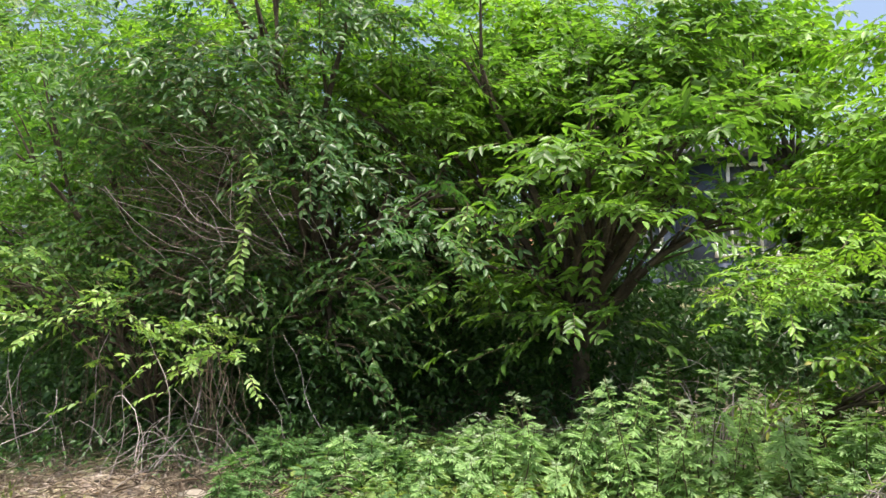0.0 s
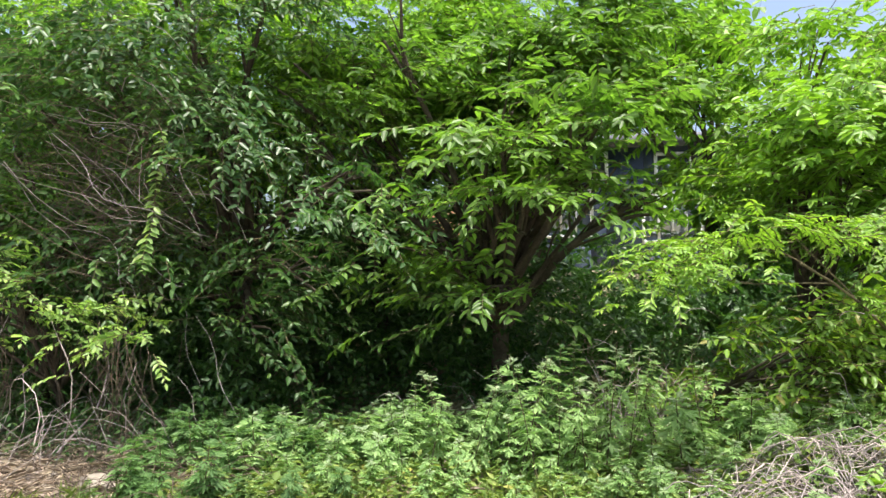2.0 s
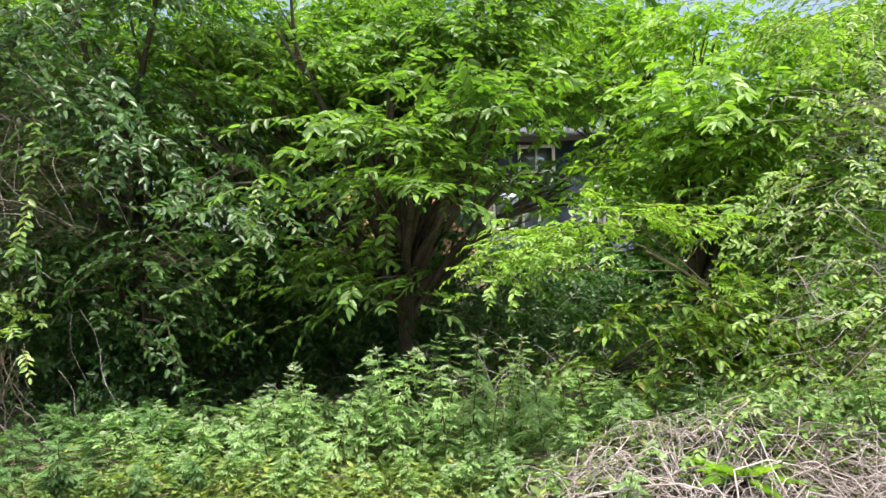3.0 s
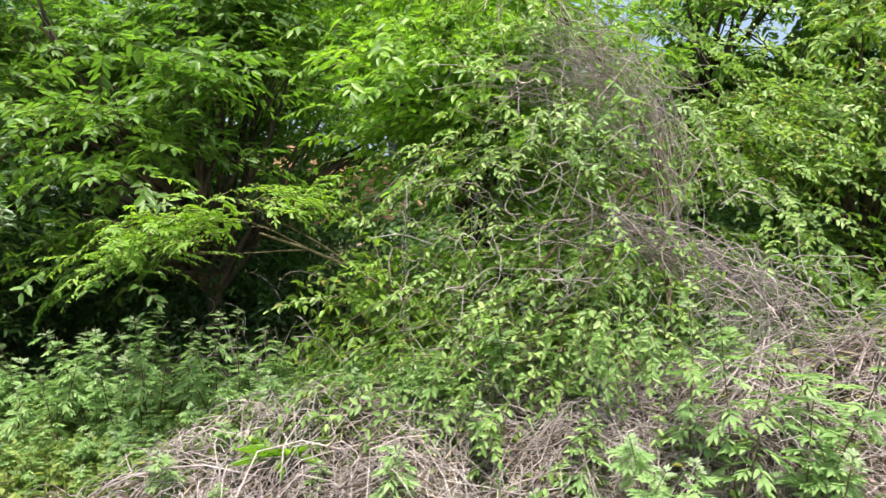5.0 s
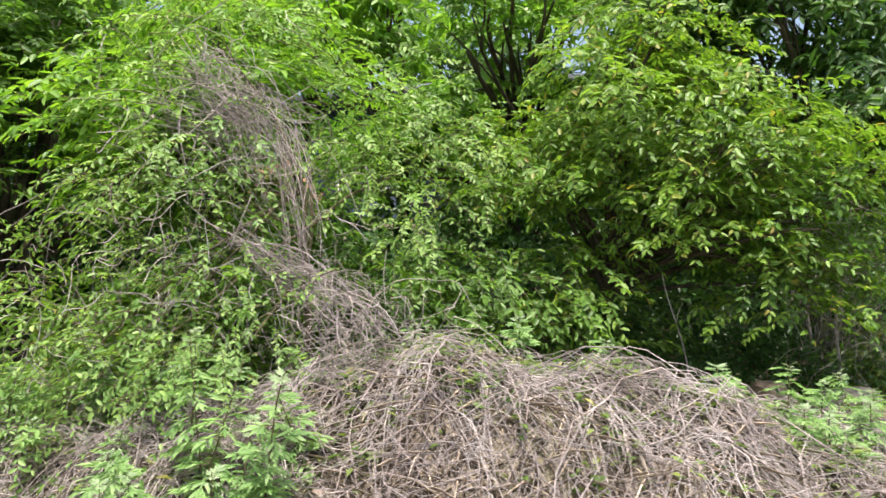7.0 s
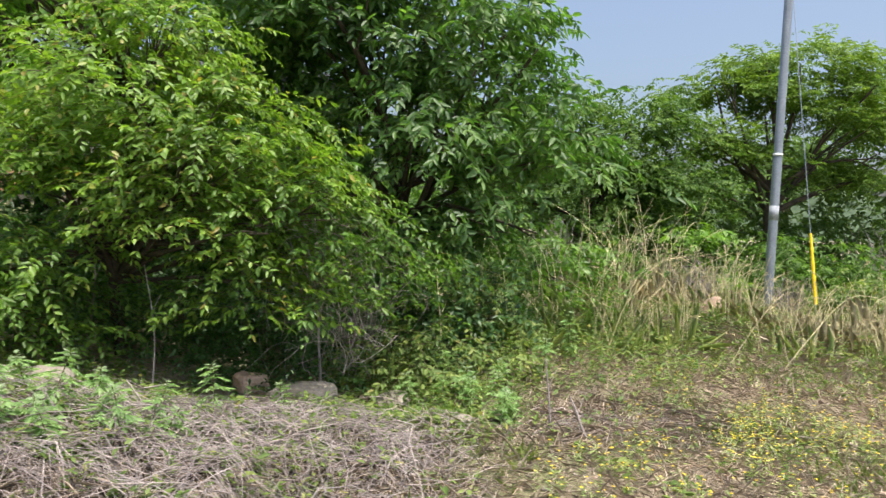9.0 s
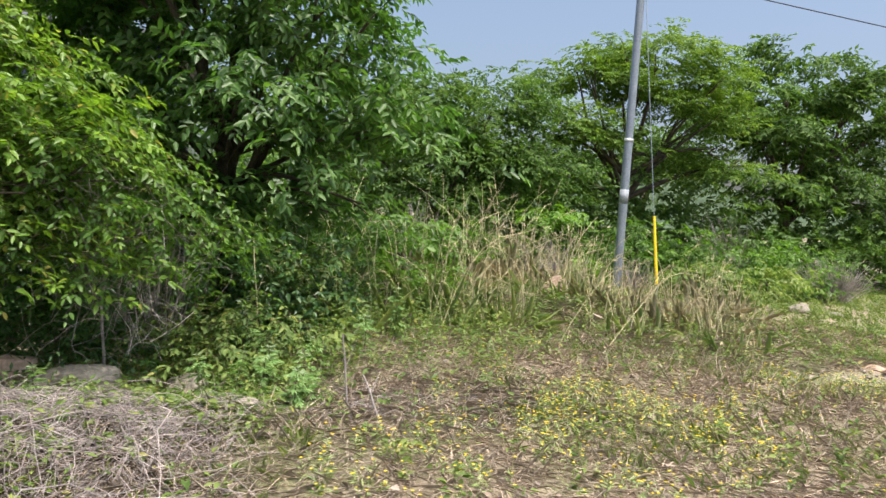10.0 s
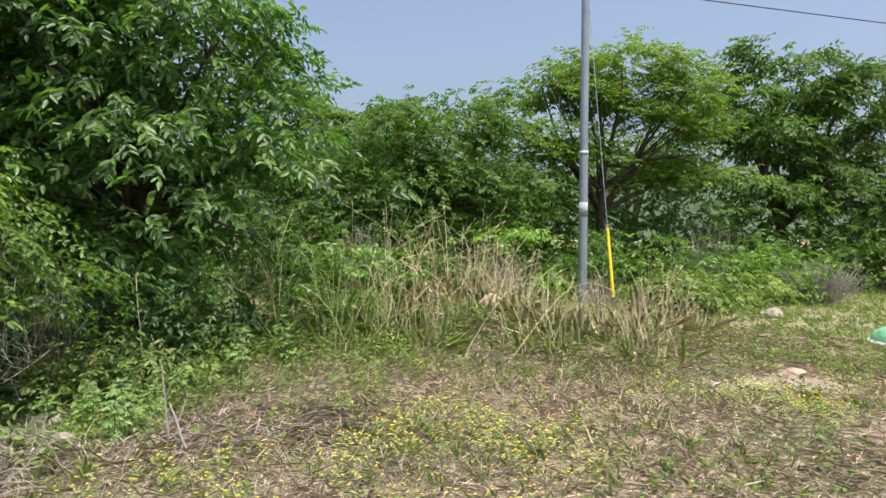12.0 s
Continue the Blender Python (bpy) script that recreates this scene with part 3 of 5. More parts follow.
tree("pale_trunk_tree", "slender tree with pale smooth trunk", "tree", 36, on(9.5, 8.75), (9.45, 8.9, 4.2), 0.05,
     [(9.3, 9.0, 5.6, 0.9, 0.8, 0.7, 200), (8.7, 9.0, 5.0, 0.6, 0.6, 0.4, 100)], "dark", twig_len=0.36, pairs=4, leaf_len=0.11, leaf_w=0.04, droop=0.6, hexa=False, stems=False, bark=BARK_PALE)
# vine-covered shrub on the heap
tree("vine_shrub", "small tree smothered in climbing vines", "shrub", 21, on(5.3, 3.95), (5.38, 3.95, 1.9), 0.026,
     [(4.75, 4.2, 2.9, 0.55, 0.4, 0.35, 170), (5.45, 4.2, 2.3, 0.5, 0.4, 0.4, 140), (4.7, 3.95, 1.95, 0.5, 0.35, 0.45, 190), (4.85, 3.55, 1.35, 0.45, 0.3, 0.3, 120), (5.9, 4.4, 2.0, 0.5, 0.35, 0.5, 130), (4.55, 3.3, 0.98, 0.4, 0.2, 0.12, 70), (5.25, 3.3, 1.1, 0.35, 0.2, 0.14, 60), (4.1, 3.35, 0.9, 0.35, 0.2, 0.1, 50)], "vine",
     twig_len=0.3, pairs=7, leaf_len=0.038, leaf_w=0.017, droop=0.55, tilt=0.5, bark=TWIG, flat=0.5, limbs=0)
# arching branch
tree("arching_branch", "leaning leafy branch with bright green sprays", "branch", 22, (4.4, 3.95, 1.05), (3.27, 3.4, 1.64), 0.009,
     [(2.95, 3.36, 1.71, 0.3, 0.14, 0.06, 96), (2.63, 3.36, 1.62, 0.18, 0.12, 0.06, 46), (3.22, 3.37, 1.8, 0.18, 0.12, 0.06, 46), (3.75, 3.62, 1.4, 0.15, 0.06, 0.04, 9)], "fresh", twig_len=0.2, pairs=8, leaf_len=0.04, leaf_w=0.014, droop=0.3, bark=TWIG, tilt=0.2, spread=0.15, flat=0.2, limbs=0)
# yellow-green bush
tree("yellow_green_bush", "rounded yellow-green bush on dark stems", "bush", 23, on(7.4, 6.2), (7.4, 6.0, 1.3), 0.06,
     [(7.55, 5.8, 2.6, 0.7, 0.6, 0.6, 430), (6.75, 5.9, 2.1, 0.45, 0.5, 0.5, 220), (8.25, 5.85, 2.2, 0.6, 0.5, 0.55, 300), (7.1, 5.6, 1.75, 0.6, 0.4, 0.25, 120), (8.0, 5.6, 1.7, 0.5, 0.4, 0.22, 110), (8.75, 5.7, 1.65, 0.4, 0.35, 0.5, 170), (7.75, 5.9, 3.2, 0.4, 0.35, 0.28, 120), (8.3, 5.4, 2.05, 0.45, 0.22, 0.3, 130), (7.9, 5.4, 1.5, 0.4, 0.18, 0.14, 60), (6.85, 5.5, 1.1, 0.45, 0.22, 0.3, 100), (8.6, 5.5, 1.1, 0.45, 0.22, 0.35, 130), (9.0, 5.6, 1.8, 0.3, 0.22, 0.4, 90)], "yellow",
     twig_len=0.3, pairs=5, leaf_len=0.07, leaf_w=0.03, droop=0.4, tilt=0.35, spread=0.24, per_bough=24, flat=0.3)
tree("green_undergrowth", "low green undergrowth beyond the heap of dead vines", "shrub", 24, on(6.0, 5.6), (6.0, 5.6, 0.7), 0.03,
     [(6.0, 5.3, 0.95, 0.8, 0.5, 0.4, 300), (5.2, 5.3, 1.1, 0.6, 0.5, 0.5, 220), (6.8, 5.8, 0.7, 0.6, 0.3, 0.3, 130)], "mid", **VINY)
tree("vine_shrub", "thin shrub draped with vines above the stones", "shrub", 25, on(9.2, 5.9), (9.2, 5.85, 1.0), 0.013,
     [(9.1, 5.8, 1.65, 0.5, 0.4, 0.5, 250), (9.6, 5.9, 1.25, 0.42, 0.3, 0.4, 150), (8.7, 5.95, 1.2, 0.4, 0.3, 0.35, 110)], "mid",
     twig_len=0.3, pairs=4, leaf_len=0.06, leaf_w=0.03, droop=0.6, tilt=0.6, bark=DEAD)
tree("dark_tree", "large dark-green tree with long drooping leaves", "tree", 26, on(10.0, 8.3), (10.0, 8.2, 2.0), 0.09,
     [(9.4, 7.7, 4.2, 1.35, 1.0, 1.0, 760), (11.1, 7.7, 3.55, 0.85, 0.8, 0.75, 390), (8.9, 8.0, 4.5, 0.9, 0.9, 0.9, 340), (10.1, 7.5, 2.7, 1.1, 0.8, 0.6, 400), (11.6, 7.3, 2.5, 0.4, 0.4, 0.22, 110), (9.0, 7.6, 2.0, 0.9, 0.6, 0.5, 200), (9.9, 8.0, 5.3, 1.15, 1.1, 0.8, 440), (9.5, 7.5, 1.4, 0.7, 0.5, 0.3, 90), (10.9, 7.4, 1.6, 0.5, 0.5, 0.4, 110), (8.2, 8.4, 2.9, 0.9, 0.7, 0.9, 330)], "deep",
     twig_len=0.36, pairs=4, leaf_len=0.12, leaf_w=0.046, droop=0.5, tilt=0.5, spread=0.3, per_bough=22, flat=0.4)

FAR = dict(hexa=False, stems=False, per_bough=26, limbs=1)
tree("background_tree", "tall green tree rising behind the house", "tree", 37, on(4.8, 22.0), (4.8, 22.0, 4.5), 0.16,
     [(3.9, 22, 7.4, 1.5, 1.2, 0.9, 300), (5.8, 22, 7.2, 1.0, 1.0, 0.8, 220), (4.8, 21.6, 6.0, 1.6, 1.0, 0.6, 200), (7.0, 22, 7.3, 0.7, 0.9, 0.7, 110)], "far",
     twig_len=0.6, pairs=4, leaf_len=0.2, leaf_w=0.09, droop=0.4, **FAR)
tree("field_tree", "green tree on many thin stems", "tree", 27, on(14.4, 14.3), (14.4, 14.2, 1.8), 0.1,
     [(14.0, 14, 3.7, 0.9, 0.9, 0.7, 480), (15.3, 14.2, 3.9, 0.9, 0.9, 0.8, 500), (14.6, 13.8, 2.5, 1.6, 0.9, 0.7, 700), (12.7, 14.2, 2.6, 1.3, 0.9, 0.9, 620), (16.4, 14.0, 2.6, 0.9, 0.8, 0.8, 420)], "far",
     twig_len=0.45, pairs=5, leaf_len=0.11, leaf_w=0.055, droop=0.3, tilt=0.4, flat=0.35, spread=0.36, **FAR)
tree("umbrella_tree", "flat-topped tree with feathery layered crown", "tree", 28, on(19.4, 15.2), (19.4, 15.1, 3.3), 0.13,
     [(19.8, 15, 5.8, 1.5, 1.3, 0.35, 620), (18.0, 15, 5.1, 1.1, 1.1, 0.35, 420), (21.4, 15, 5.35, 1.0, 1.1, 0.4, 380), (19.2, 14.6, 4.7, 1.2, 0.9, 0.2, 220), (21.2, 14.8, 4.3, 1.0, 0.9, 0.2, 200), (17.2, 14.8, 3.9, 0.9, 0.8, 0.3, 260), (21.9, 14.8, 3.3, 0.8, 0.8, 0.3, 200), (18.6, 15.4, 3.6, 1.2, 0.8, 0.25, 220), (20.6, 15.4, 3.2, 1.0, 0.8, 0.25, 200)], "umbrella",
     twig_len=0.5, pairs=6, leaf_len=0.12, leaf_w=0.05, droop=0.2, tilt=0.15, spread=0.42, flat=0.12, **FAR)
tree("field_tree", "dark-green broadleaf tree at the field edge", "tree", 29, on(26.5, 17.5), (26.5, 17.4, 2.6), 0.18,
     [(26.0, 17, 6.2, 1.7, 1.4, 1.1, 520), (24.2, 17, 5.2, 1.1, 1.1, 0.9, 330), (28.6, 17.2, 6.2, 1.7, 1.4, 1.1, 460), (31.5, 17.2, 6.6, 1.6, 1.4, 1.2, 380), (25.4, 16.6, 3.4, 1.5, 1.1, 0.9, 360), (28.0, 16.8, 3.2, 1.6, 1.1, 0.9, 330), (31.0, 17.5, 4.6, 1.8, 1.4, 1.5, 380), (30.5, 17, 2.2, 2.0, 1.2, 0.9, 260), (25.6, 17.2, 4.7, 1.5, 1.1, 0.7, 300), (28.6, 17.4, 4.7, 1.6, 1.1, 0.7, 300)], "far",
     twig_len=0.55, pairs=4, leaf_len=0.2, leaf_w=0.08, droop=0.4, spread=0.35, **FAR)
tree("field_tree", "green tree in the row behind the field", "tree", 30, on(23.0, 20.0), (23, 20, 2.2), 0.16,
     [(22.5, 20, 4.0, 1.6, 1.3, 1.0, 330), (24.5, 21, 3.8, 1.6, 1.3, 1.2, 330), (20.5, 20, 3.2, 1.5, 1.3, 1.0, 260), (17.5, 19, 3.0, 1.7, 1.2, 1.0, 300)], "far",
     twig_len=0.6, pairs=4, leaf_len=0.2, leaf_w=0.09, droop=0.3, spread=0.4, **FAR)
tree("field_tree", "distant green trees filling the gap", "tree", 31, on(15.5, 26.0), (15.5, 26, 3.0), 0.18,
     [(16.6, 26, 5.6, 1.4, 1.3, 1.3, 300), (14.4, 25, 4.2, 1.8, 1.4, 1.3, 300), (18.2, 26, 4.4, 1.6, 1.4, 1.3, 280), (12.4, 24, 5.0, 2.0, 1.4, 1.6, 330), (10.6, 22, 5.5, 1.6, 1.4, 1.6, 300)], "far",
     twig_len=0.7, pairs=4, leaf_len=0.24, leaf_w=0.11, droop=0.3, spread=0.45, **FAR)


def low_bush(seed, x, y, w, h, leaf, n, label, leaf_len=0.09):
    z = G(x, y)
    tree("low_bush", label, "bush", seed, (x, y, z), (x, y, z + h * 0.5), 0.025,
         [(x, y, z + h * 0.55, w, w * 0.6, h * 0.5, n)], leaf, twig_len=0.34, pairs=4, leaf_len=leaf_len, leaf_w=leaf_len * 0.42, droop=0.4, hexa=y < 9, stems=y < 9)


for k, (x, y, w, h, leaf, n) in enumerate([
        (12.4, 9.6, 0.9, 1.3, "mid", 190), (11.0, 7.4, 0.8, 0.8, "low", 260), (11.9, 8.2, 0.7, 0.9, "mid", 200), (10.3, 6.4, 0.7, 0.6, "low", 260), (13.6, 11.6, 1.2, 1.2, "far", 190),
        (16.2, 12.6, 1.0, 1.7, "bright", 190), (18.6, 13.2, 1.1, 1.5, "far", 200), (20.6, 13.0, 1.1, 1.4, "far", 200), (22.6, 14.6, 1.5, 1.5, "mid", 230), (24.8, 15.0, 1.2, 1.6, "far", 220),
        (27.5, 15.4, 1.6, 1.5, "far", 220), (18.9, 11.0, 0.7, 0.6, "low", 200), (19.5, 11.6, 0.9, 0.7, "low", 200), (15.0, 12.0, 0.9, 1.1, "far", 150), (30.5, 15.0, 1.6, 1.6, "far", 200), (21.3, 12.2, 0.9, 0.8, "grass", 150)]):
    low_bush(60 + k, x, y, w, h, leaf, n, "low leafy bush at the edge of the field" if y > 9 else "low spreading weeds under the dark tree", 0.12 if y > 9 else 0.07)

# ---- dense undergrowth behind the front plants ----


def thicket_fill(name, label, seed, x0, x1, y0, y1, n, hmin, hmax, leaf, leaf_len=0.08, base=0.0, gap=None):
    """Shaded undergrowth nobody could count, as one mass of leafy twigs."""
    rng = np.random.default_rng(seed)
    x, y = rng.uniform(x0, x1, n), rng.uniform(y0, y1, n)
    z = height(x, y) + base + rng.uniform(hmin, hmax, n) * rng.uniform(0.3, 1, n)
    if gap:
        keep = ~((x > gap[0]) & (x < gap[1]) & (z > gap[2]))
        x, y, z = x[keep], y[keep], z[keep]
        n = len(x)
    way = rng.normal(0, 1, (n, 3)) * [1, 1, 0.4] + [0, -0.5, 0.2]
    bag = Bag()
    twigs(rng, bag, None, np.stack([x, y, z], -1), way, 0.4, 4, leaf_len, leaf_len * 0.42, 0.4, False)
    tagged(new(name, bag.mesh(name, GREENS[leaf])), label, "undergrowth", kind="stuff")


# masses in "dark" leaves have the hollows' shade put into their colour
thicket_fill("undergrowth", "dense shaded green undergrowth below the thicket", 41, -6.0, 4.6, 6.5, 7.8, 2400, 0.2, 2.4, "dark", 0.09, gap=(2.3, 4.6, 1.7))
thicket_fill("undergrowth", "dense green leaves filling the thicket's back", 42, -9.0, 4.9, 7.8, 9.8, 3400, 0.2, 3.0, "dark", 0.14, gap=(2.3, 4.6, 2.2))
thicket_fill("undergrowth", "high green leaves closing the thicket's crown", 51, -9.0, 2.6, 7.6, 9.6, 2600, 0.5, 4.2, "leafy", 0.12, 1.8)
thicket_fill("undergrowth", "far green growth between thicket and bank", 53, -10.0, 1.6, 10.2, 12.2, 1500, 0.6, 2.3, "far", 0.16)
# leaf roof added to keep sun off the hollow
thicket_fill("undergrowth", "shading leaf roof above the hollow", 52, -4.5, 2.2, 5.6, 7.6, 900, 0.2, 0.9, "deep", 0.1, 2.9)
thicket_fill("undergrowth", "lower green growth behind the vine shrub", 48, 4.9, 8.6, 7.8, 9.8, 700, 0.2, 1.7, "dark", 0.11)
thicket_fill("undergrowth", "leafy growth between the dark tree and house", 47, 5.5, 10.5, 9.8, 12.5, 2600, 0.3, 2.7, "mid", 0.12)
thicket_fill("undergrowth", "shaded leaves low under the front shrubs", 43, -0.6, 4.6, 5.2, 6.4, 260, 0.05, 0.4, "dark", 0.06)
thicket_fill("undergrowth", "leaves darkened as shade behind bare hanging stems", 49, -4.5, 0.0, 4.7, 5.9, 1500, 0.1, 1.6, "dark", 0.07)
thicket_fill("undergrowth", "low weeds darkened as shade at the foot of bare stems", 55, -3.6, -0.1, 4.15, 4.8, 420, 0.02, 0.4, "dark", 0.05)
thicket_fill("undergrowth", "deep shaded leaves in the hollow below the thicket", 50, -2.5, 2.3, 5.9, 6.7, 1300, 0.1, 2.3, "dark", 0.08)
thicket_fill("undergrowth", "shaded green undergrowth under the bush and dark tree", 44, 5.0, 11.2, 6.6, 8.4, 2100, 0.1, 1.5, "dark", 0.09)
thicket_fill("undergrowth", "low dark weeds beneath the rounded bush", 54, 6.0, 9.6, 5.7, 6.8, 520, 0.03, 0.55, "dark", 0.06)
thicket_fill("undergrowth", "green undergrowth along the far field edge", 45, 9.5, 38.0, 15.0, 20.0, 5600, 0.2, 3.9, "far", 0.2)
thicket_fill("undergrowth", "mixed green undergrowth before the field trees", 46, 11.5, 24.0, 12.6, 15.0, 2100, 0.1, 1.7, "mid", 0.14)

# ---- weeds ----


def mugwort(seed, h, leaf="mugwort", label="pale green mugwort weed with deeply cut leaves"):
    """One leafy weed: a ribbed stem, deeply cut leaves and a pale downy tip."""
    rng = np.random.default_rng(seed)
    ob = thing("mugwort_weed", label, "weed", "mugwort weeds on the bank")
    stem = bend(rng, (0, 0, -0.03), (rng.normal(0, 0.05), rng.normal(0, 0.05), h), 6, 0, 0.06)
    sb, lb, tb = Bag(), Bag(), Bag()
    tubes(sb, stem[None], np.linspace(0.005, 0.002, 6)[None], 4)
    for bag, n, lo, hi, size in ((lb, 34, 0.06, 0.93, 0.095), (tb, 8, 0.9, 1.0, 0.06)):
        s = np.sort(rng.uniform(lo, hi, n))
        base = np.stack([np.interp(s * h, stem[:, 2], stem[:, k]) for k in range(3)], -1)
        a = np.arange(n) * 2.4 + rng.uniform(0, 6)
        ln = size * (1.25 - 0.55 * s) * rng.uniform(0.55, 1.35, n)
        out = np.stack([np.cos(a), np.sin(a), -0.1 + 0.5 * s ** 2 + 0.5 * (s > 0.93) + rng.normal(0, 0.2, n)], -1)
        out = unit(out)
        lat = unit(np.cross(out, [0, 0, 1.0]))
        up = np.cross(lat, out) + rng.normal(0, 0.15, (n, 3))
        for at, sp, fr in ((0.35, 0.9, 0.5), (0.35, -0.9, 0.5), (0.6, 0.75, 0.5), (0.6, -0.75, 0.5), (0.5, 0.0, 0.7)):
            p = base + out * (ln * at)[:, None] - np.array([0, 0, 1.0]) * (0.5 * ln * at * at)[:, None]
            d = out + sp * lat - [0, 0, 0.3]
            leaves(bag, p, d, up, ln * fr, ln * fr * 0.3, True)
        leaves(bag, base, out, up, ln * 0.75, ln * 0.12, False)
    part("stem", sb, TWIG, ob)
    part("foliage", lb, GREENS[leaf], ob)
    part("tip", tb, GREENS["mugwort_tip" if leaf == "mugwort" else leaf], ob, "downy pale tip" if leaf == "mugwort" else "")
    return ob


def scatter_mugwort():
    rng = np.random.default_rng(50)
    kinds = [mugwort(500 + k, h) for k, h in enumerate((0.26, 0.32, 0.40, 0.52, 0.64, 0.76))]
    kinds += [mugwort(510 + k, h, "weed", "deep green leafy weed with cut leaves, partly darkened for shade") for k, h in enumerate((0.26, 0.32, 0.40, 0.52, 0.64, 0.76))]
    spots = []
    for _ in range(340):
        x = rng.uniform(-0.35, 4.3)
        y = rng.uniform(3.2, 4.35)
        big = math.exp(-((x - 1.75) / 0.6) ** 2) * math.exp(-((y - 3.75) / 0.4) ** 2) + math.exp(-((x - 2.5) / 0.5) ** 2) * math.exp(-((y - 3.9) / 0.4) ** 2)
        if (x > 2.9 and rng.random() < (0.35 if y < 3.5 else 0.5)) or (x > 1.2 and y < 3.5 and rng.random() < 0.45):
            continue
        if big > 0.5 and any(abs(x - q[0]) + abs(y - q[1]) < 0.16 for q in spots):
            continue
        spots.append((x, y, min(5, int(rng.uniform(0, 2.2) + 3.6 * big ** 1.5))))
    spots += [(2.0, 3.9, 5), (2.2, 4.0, 5), (2.45, 3.85, 5), (2.7, 3.95, 4), (1.9, 4.05, 5), (2.6, 4.1, 5), (2.9, 3.8, 4), (2.3, 3.75, 4), (2.05, 3.7, 3), (3.1, 3.95, 3), (5.25, 2.5, 5), (5.42, 2.35, 4), (5.1, 2.42, 3), (5.55, 2.6, 4), (5.32, 2.62, 5), (4.3, 2.4, 2), (7.9, 3.6, 1), (8.1, 3.75, 2), (7.75, 3.8, 1), (8.3, 3.6, 1), (8.2, 3.45, 0), (8.0, 3.35, 1), (8.45, 3.7, 0), (8.35, 3.9, 1), (7.6, 3.6, 0), (8.1, 3.2, 0), (7.85, 3.25, 0), (4.72, 3.1, 3), (4.0, 3.25, 2), (4.35, 3.2, 2), (4.5, 3.3, 3), (4.2, 3.45, 2), (4.9, 3.25, 1), (5.15, 3.3, 2), (3.7, 2.75, 0), (4.9, 2.55, 3), (5.0, 2.7, 2), (5.2, 2.75, 4), (5.45, 2.5, 3), (4.75, 2.75, 1), (4.6, 2.5, 1), (4.45, 2.85, 2), (4.15, 3.0, 2), (4.3, 3.05, 1), (3.9, 3.05, 2), (5.7, 2.8, 1), (5.65, 2.45, 2), (2.1, 3.15, 1), (2.3, 3.25, 2), (2.45, 3.05, 1), (2.55, 3.3, 2), (2.7, 3.2, 1), (2.85, 3.35, 2), (2.95, 3.15, 1), (3.1, 3.3, 2), (3.2, 3.1, 0), (2.0, 3.3, 2), (2.2, 3.05, 0), (3.35, 3.35, 2), (3.5, 3.25, 1), (3.3, 2.7, 1), (4.05, 2.6, 1), (3.0, 2.85, 1), (2.75, 3.0, 1), (5.6, 3.3, 1), (6.3, 3.6, 2), (6.6, 3.9, 2), (7.0, 4.0, 1), (6.0, 3.7, 1), (10.2, 5.2, 3), (10.45, 5.5, 2), (10.0, 5.35, 2), (10.7, 5.3, 1), (10.9, 5.8, 2), (11.3, 6.1, 2), (11.7, 6.6, 3), (10.5, 6.0, 3), (10.6, 4.6, 1), (10.4, 4.8, 2), (10.75, 4.75, 0), (6.1, 3.9, 1), (8.6, 4.4, 1), (9.0, 4.9, 0)]
    first = set()
    for x, y, k in spots:
        # left weeds: a deeper green of their own, plus shade mixed into it
        if x < 0.75 + rng.uniform(-0.5, 0.5):
            k += 6
        m = pose(x, y, G(x, y), rng.uniform(-18, 18), rng.uniform(-18, 18), rng.uniform(0, 360))
        if k in first:
            ob = copy_thing(kinds[k], m)
            s = rng.uniform(0.85, 1.15) * (0.62 if y < 3.55 and x < 4 else 1.0)
            ob.scale = (s, s, s)
        else:
            kinds[k].matrix_basis = m
            first.add(k)
    for k, ob in enumerate(kinds):
        if k not in first:
            ob.matrix_basis = pose(0.7 + 0.12 * k, 4.2, G(0.7 + 0.12 * k, 4.2), 5, -4, 40 * k)


scatter_mugwort()


def rosette():
    rng = np.random.default_rng(51)
    ob = thing("rosette_weed", "bright green rosette weed with broad pointed leaves", "weed", at=(3.52, 2.93, G(3.52, 2.93)))
    bag = Bag()
    n = 26
    a = np.arange(n) * 2.4
    d = np.stack([np.cos(a), np.sin(a), rng.uniform(0.25, 1.1, n)], -1)
    leaves(bag, np.tile([[0, 0, 0.04]], (n, 1)) + d * 0.01, d, np.tile([[0, 0, 1.0]], (n, 1)) + rng.normal(0, 0.1, (n, 3)), rng.uniform(0.16, 0.27, n), rng.uniform(0.035, 0.05, n), True, 0.2, 0.3)
    part("foliage", bag, GREENS["bright"], ob)


rosette()

# ---- dead vines ----


def field_noise(x, y, s, seed):
    return np.array([noise.noise(Vector((a * s + seed, b * s, seed * 1.7))) for a, b in zip(x, y)])


def vine_mat_on(bag, rng, n, x, y, length, lift, r, m=8, wander=0.5, heading=None):
    """Dead stems that run over the ground at the given places, in low arcs."""
    a = rng.uniform(0, 2 * np.pi, n) if heading is None else rng.normal(heading, 0.7, n)
    ln = length * rng.uniform(0.5, 1.4, n) / (m - 1)
    p = np.zeros((n, m, 3))
    px, py = x.copy(), y.copy()
    off = rng.uniform(0.0, 1.0, n) ** 1.5 * lift
    arc = rng.uniform(0.2, 1.0, n) * lift
    for k in range(m):
        s = k / (m - 1)
        p[:, k, 0], p[:, k, 1] = px, py
        p[:, k, 2] = height(px, py) + 0.012 + off * 0.6 + arc * math.sin(math.pi * s) + rng.normal(0, 0.012, n)
        a = a + rng.normal(0, wander, n)
        px, py = px + np.cos(a) * ln, py + np.sin(a) * ln
    rr = r * rng.uniform(0.6, 1.5, n)[:, None] * np.linspace(1, 0.6, m)[None]
    tubes(bag, p, rr, 3)


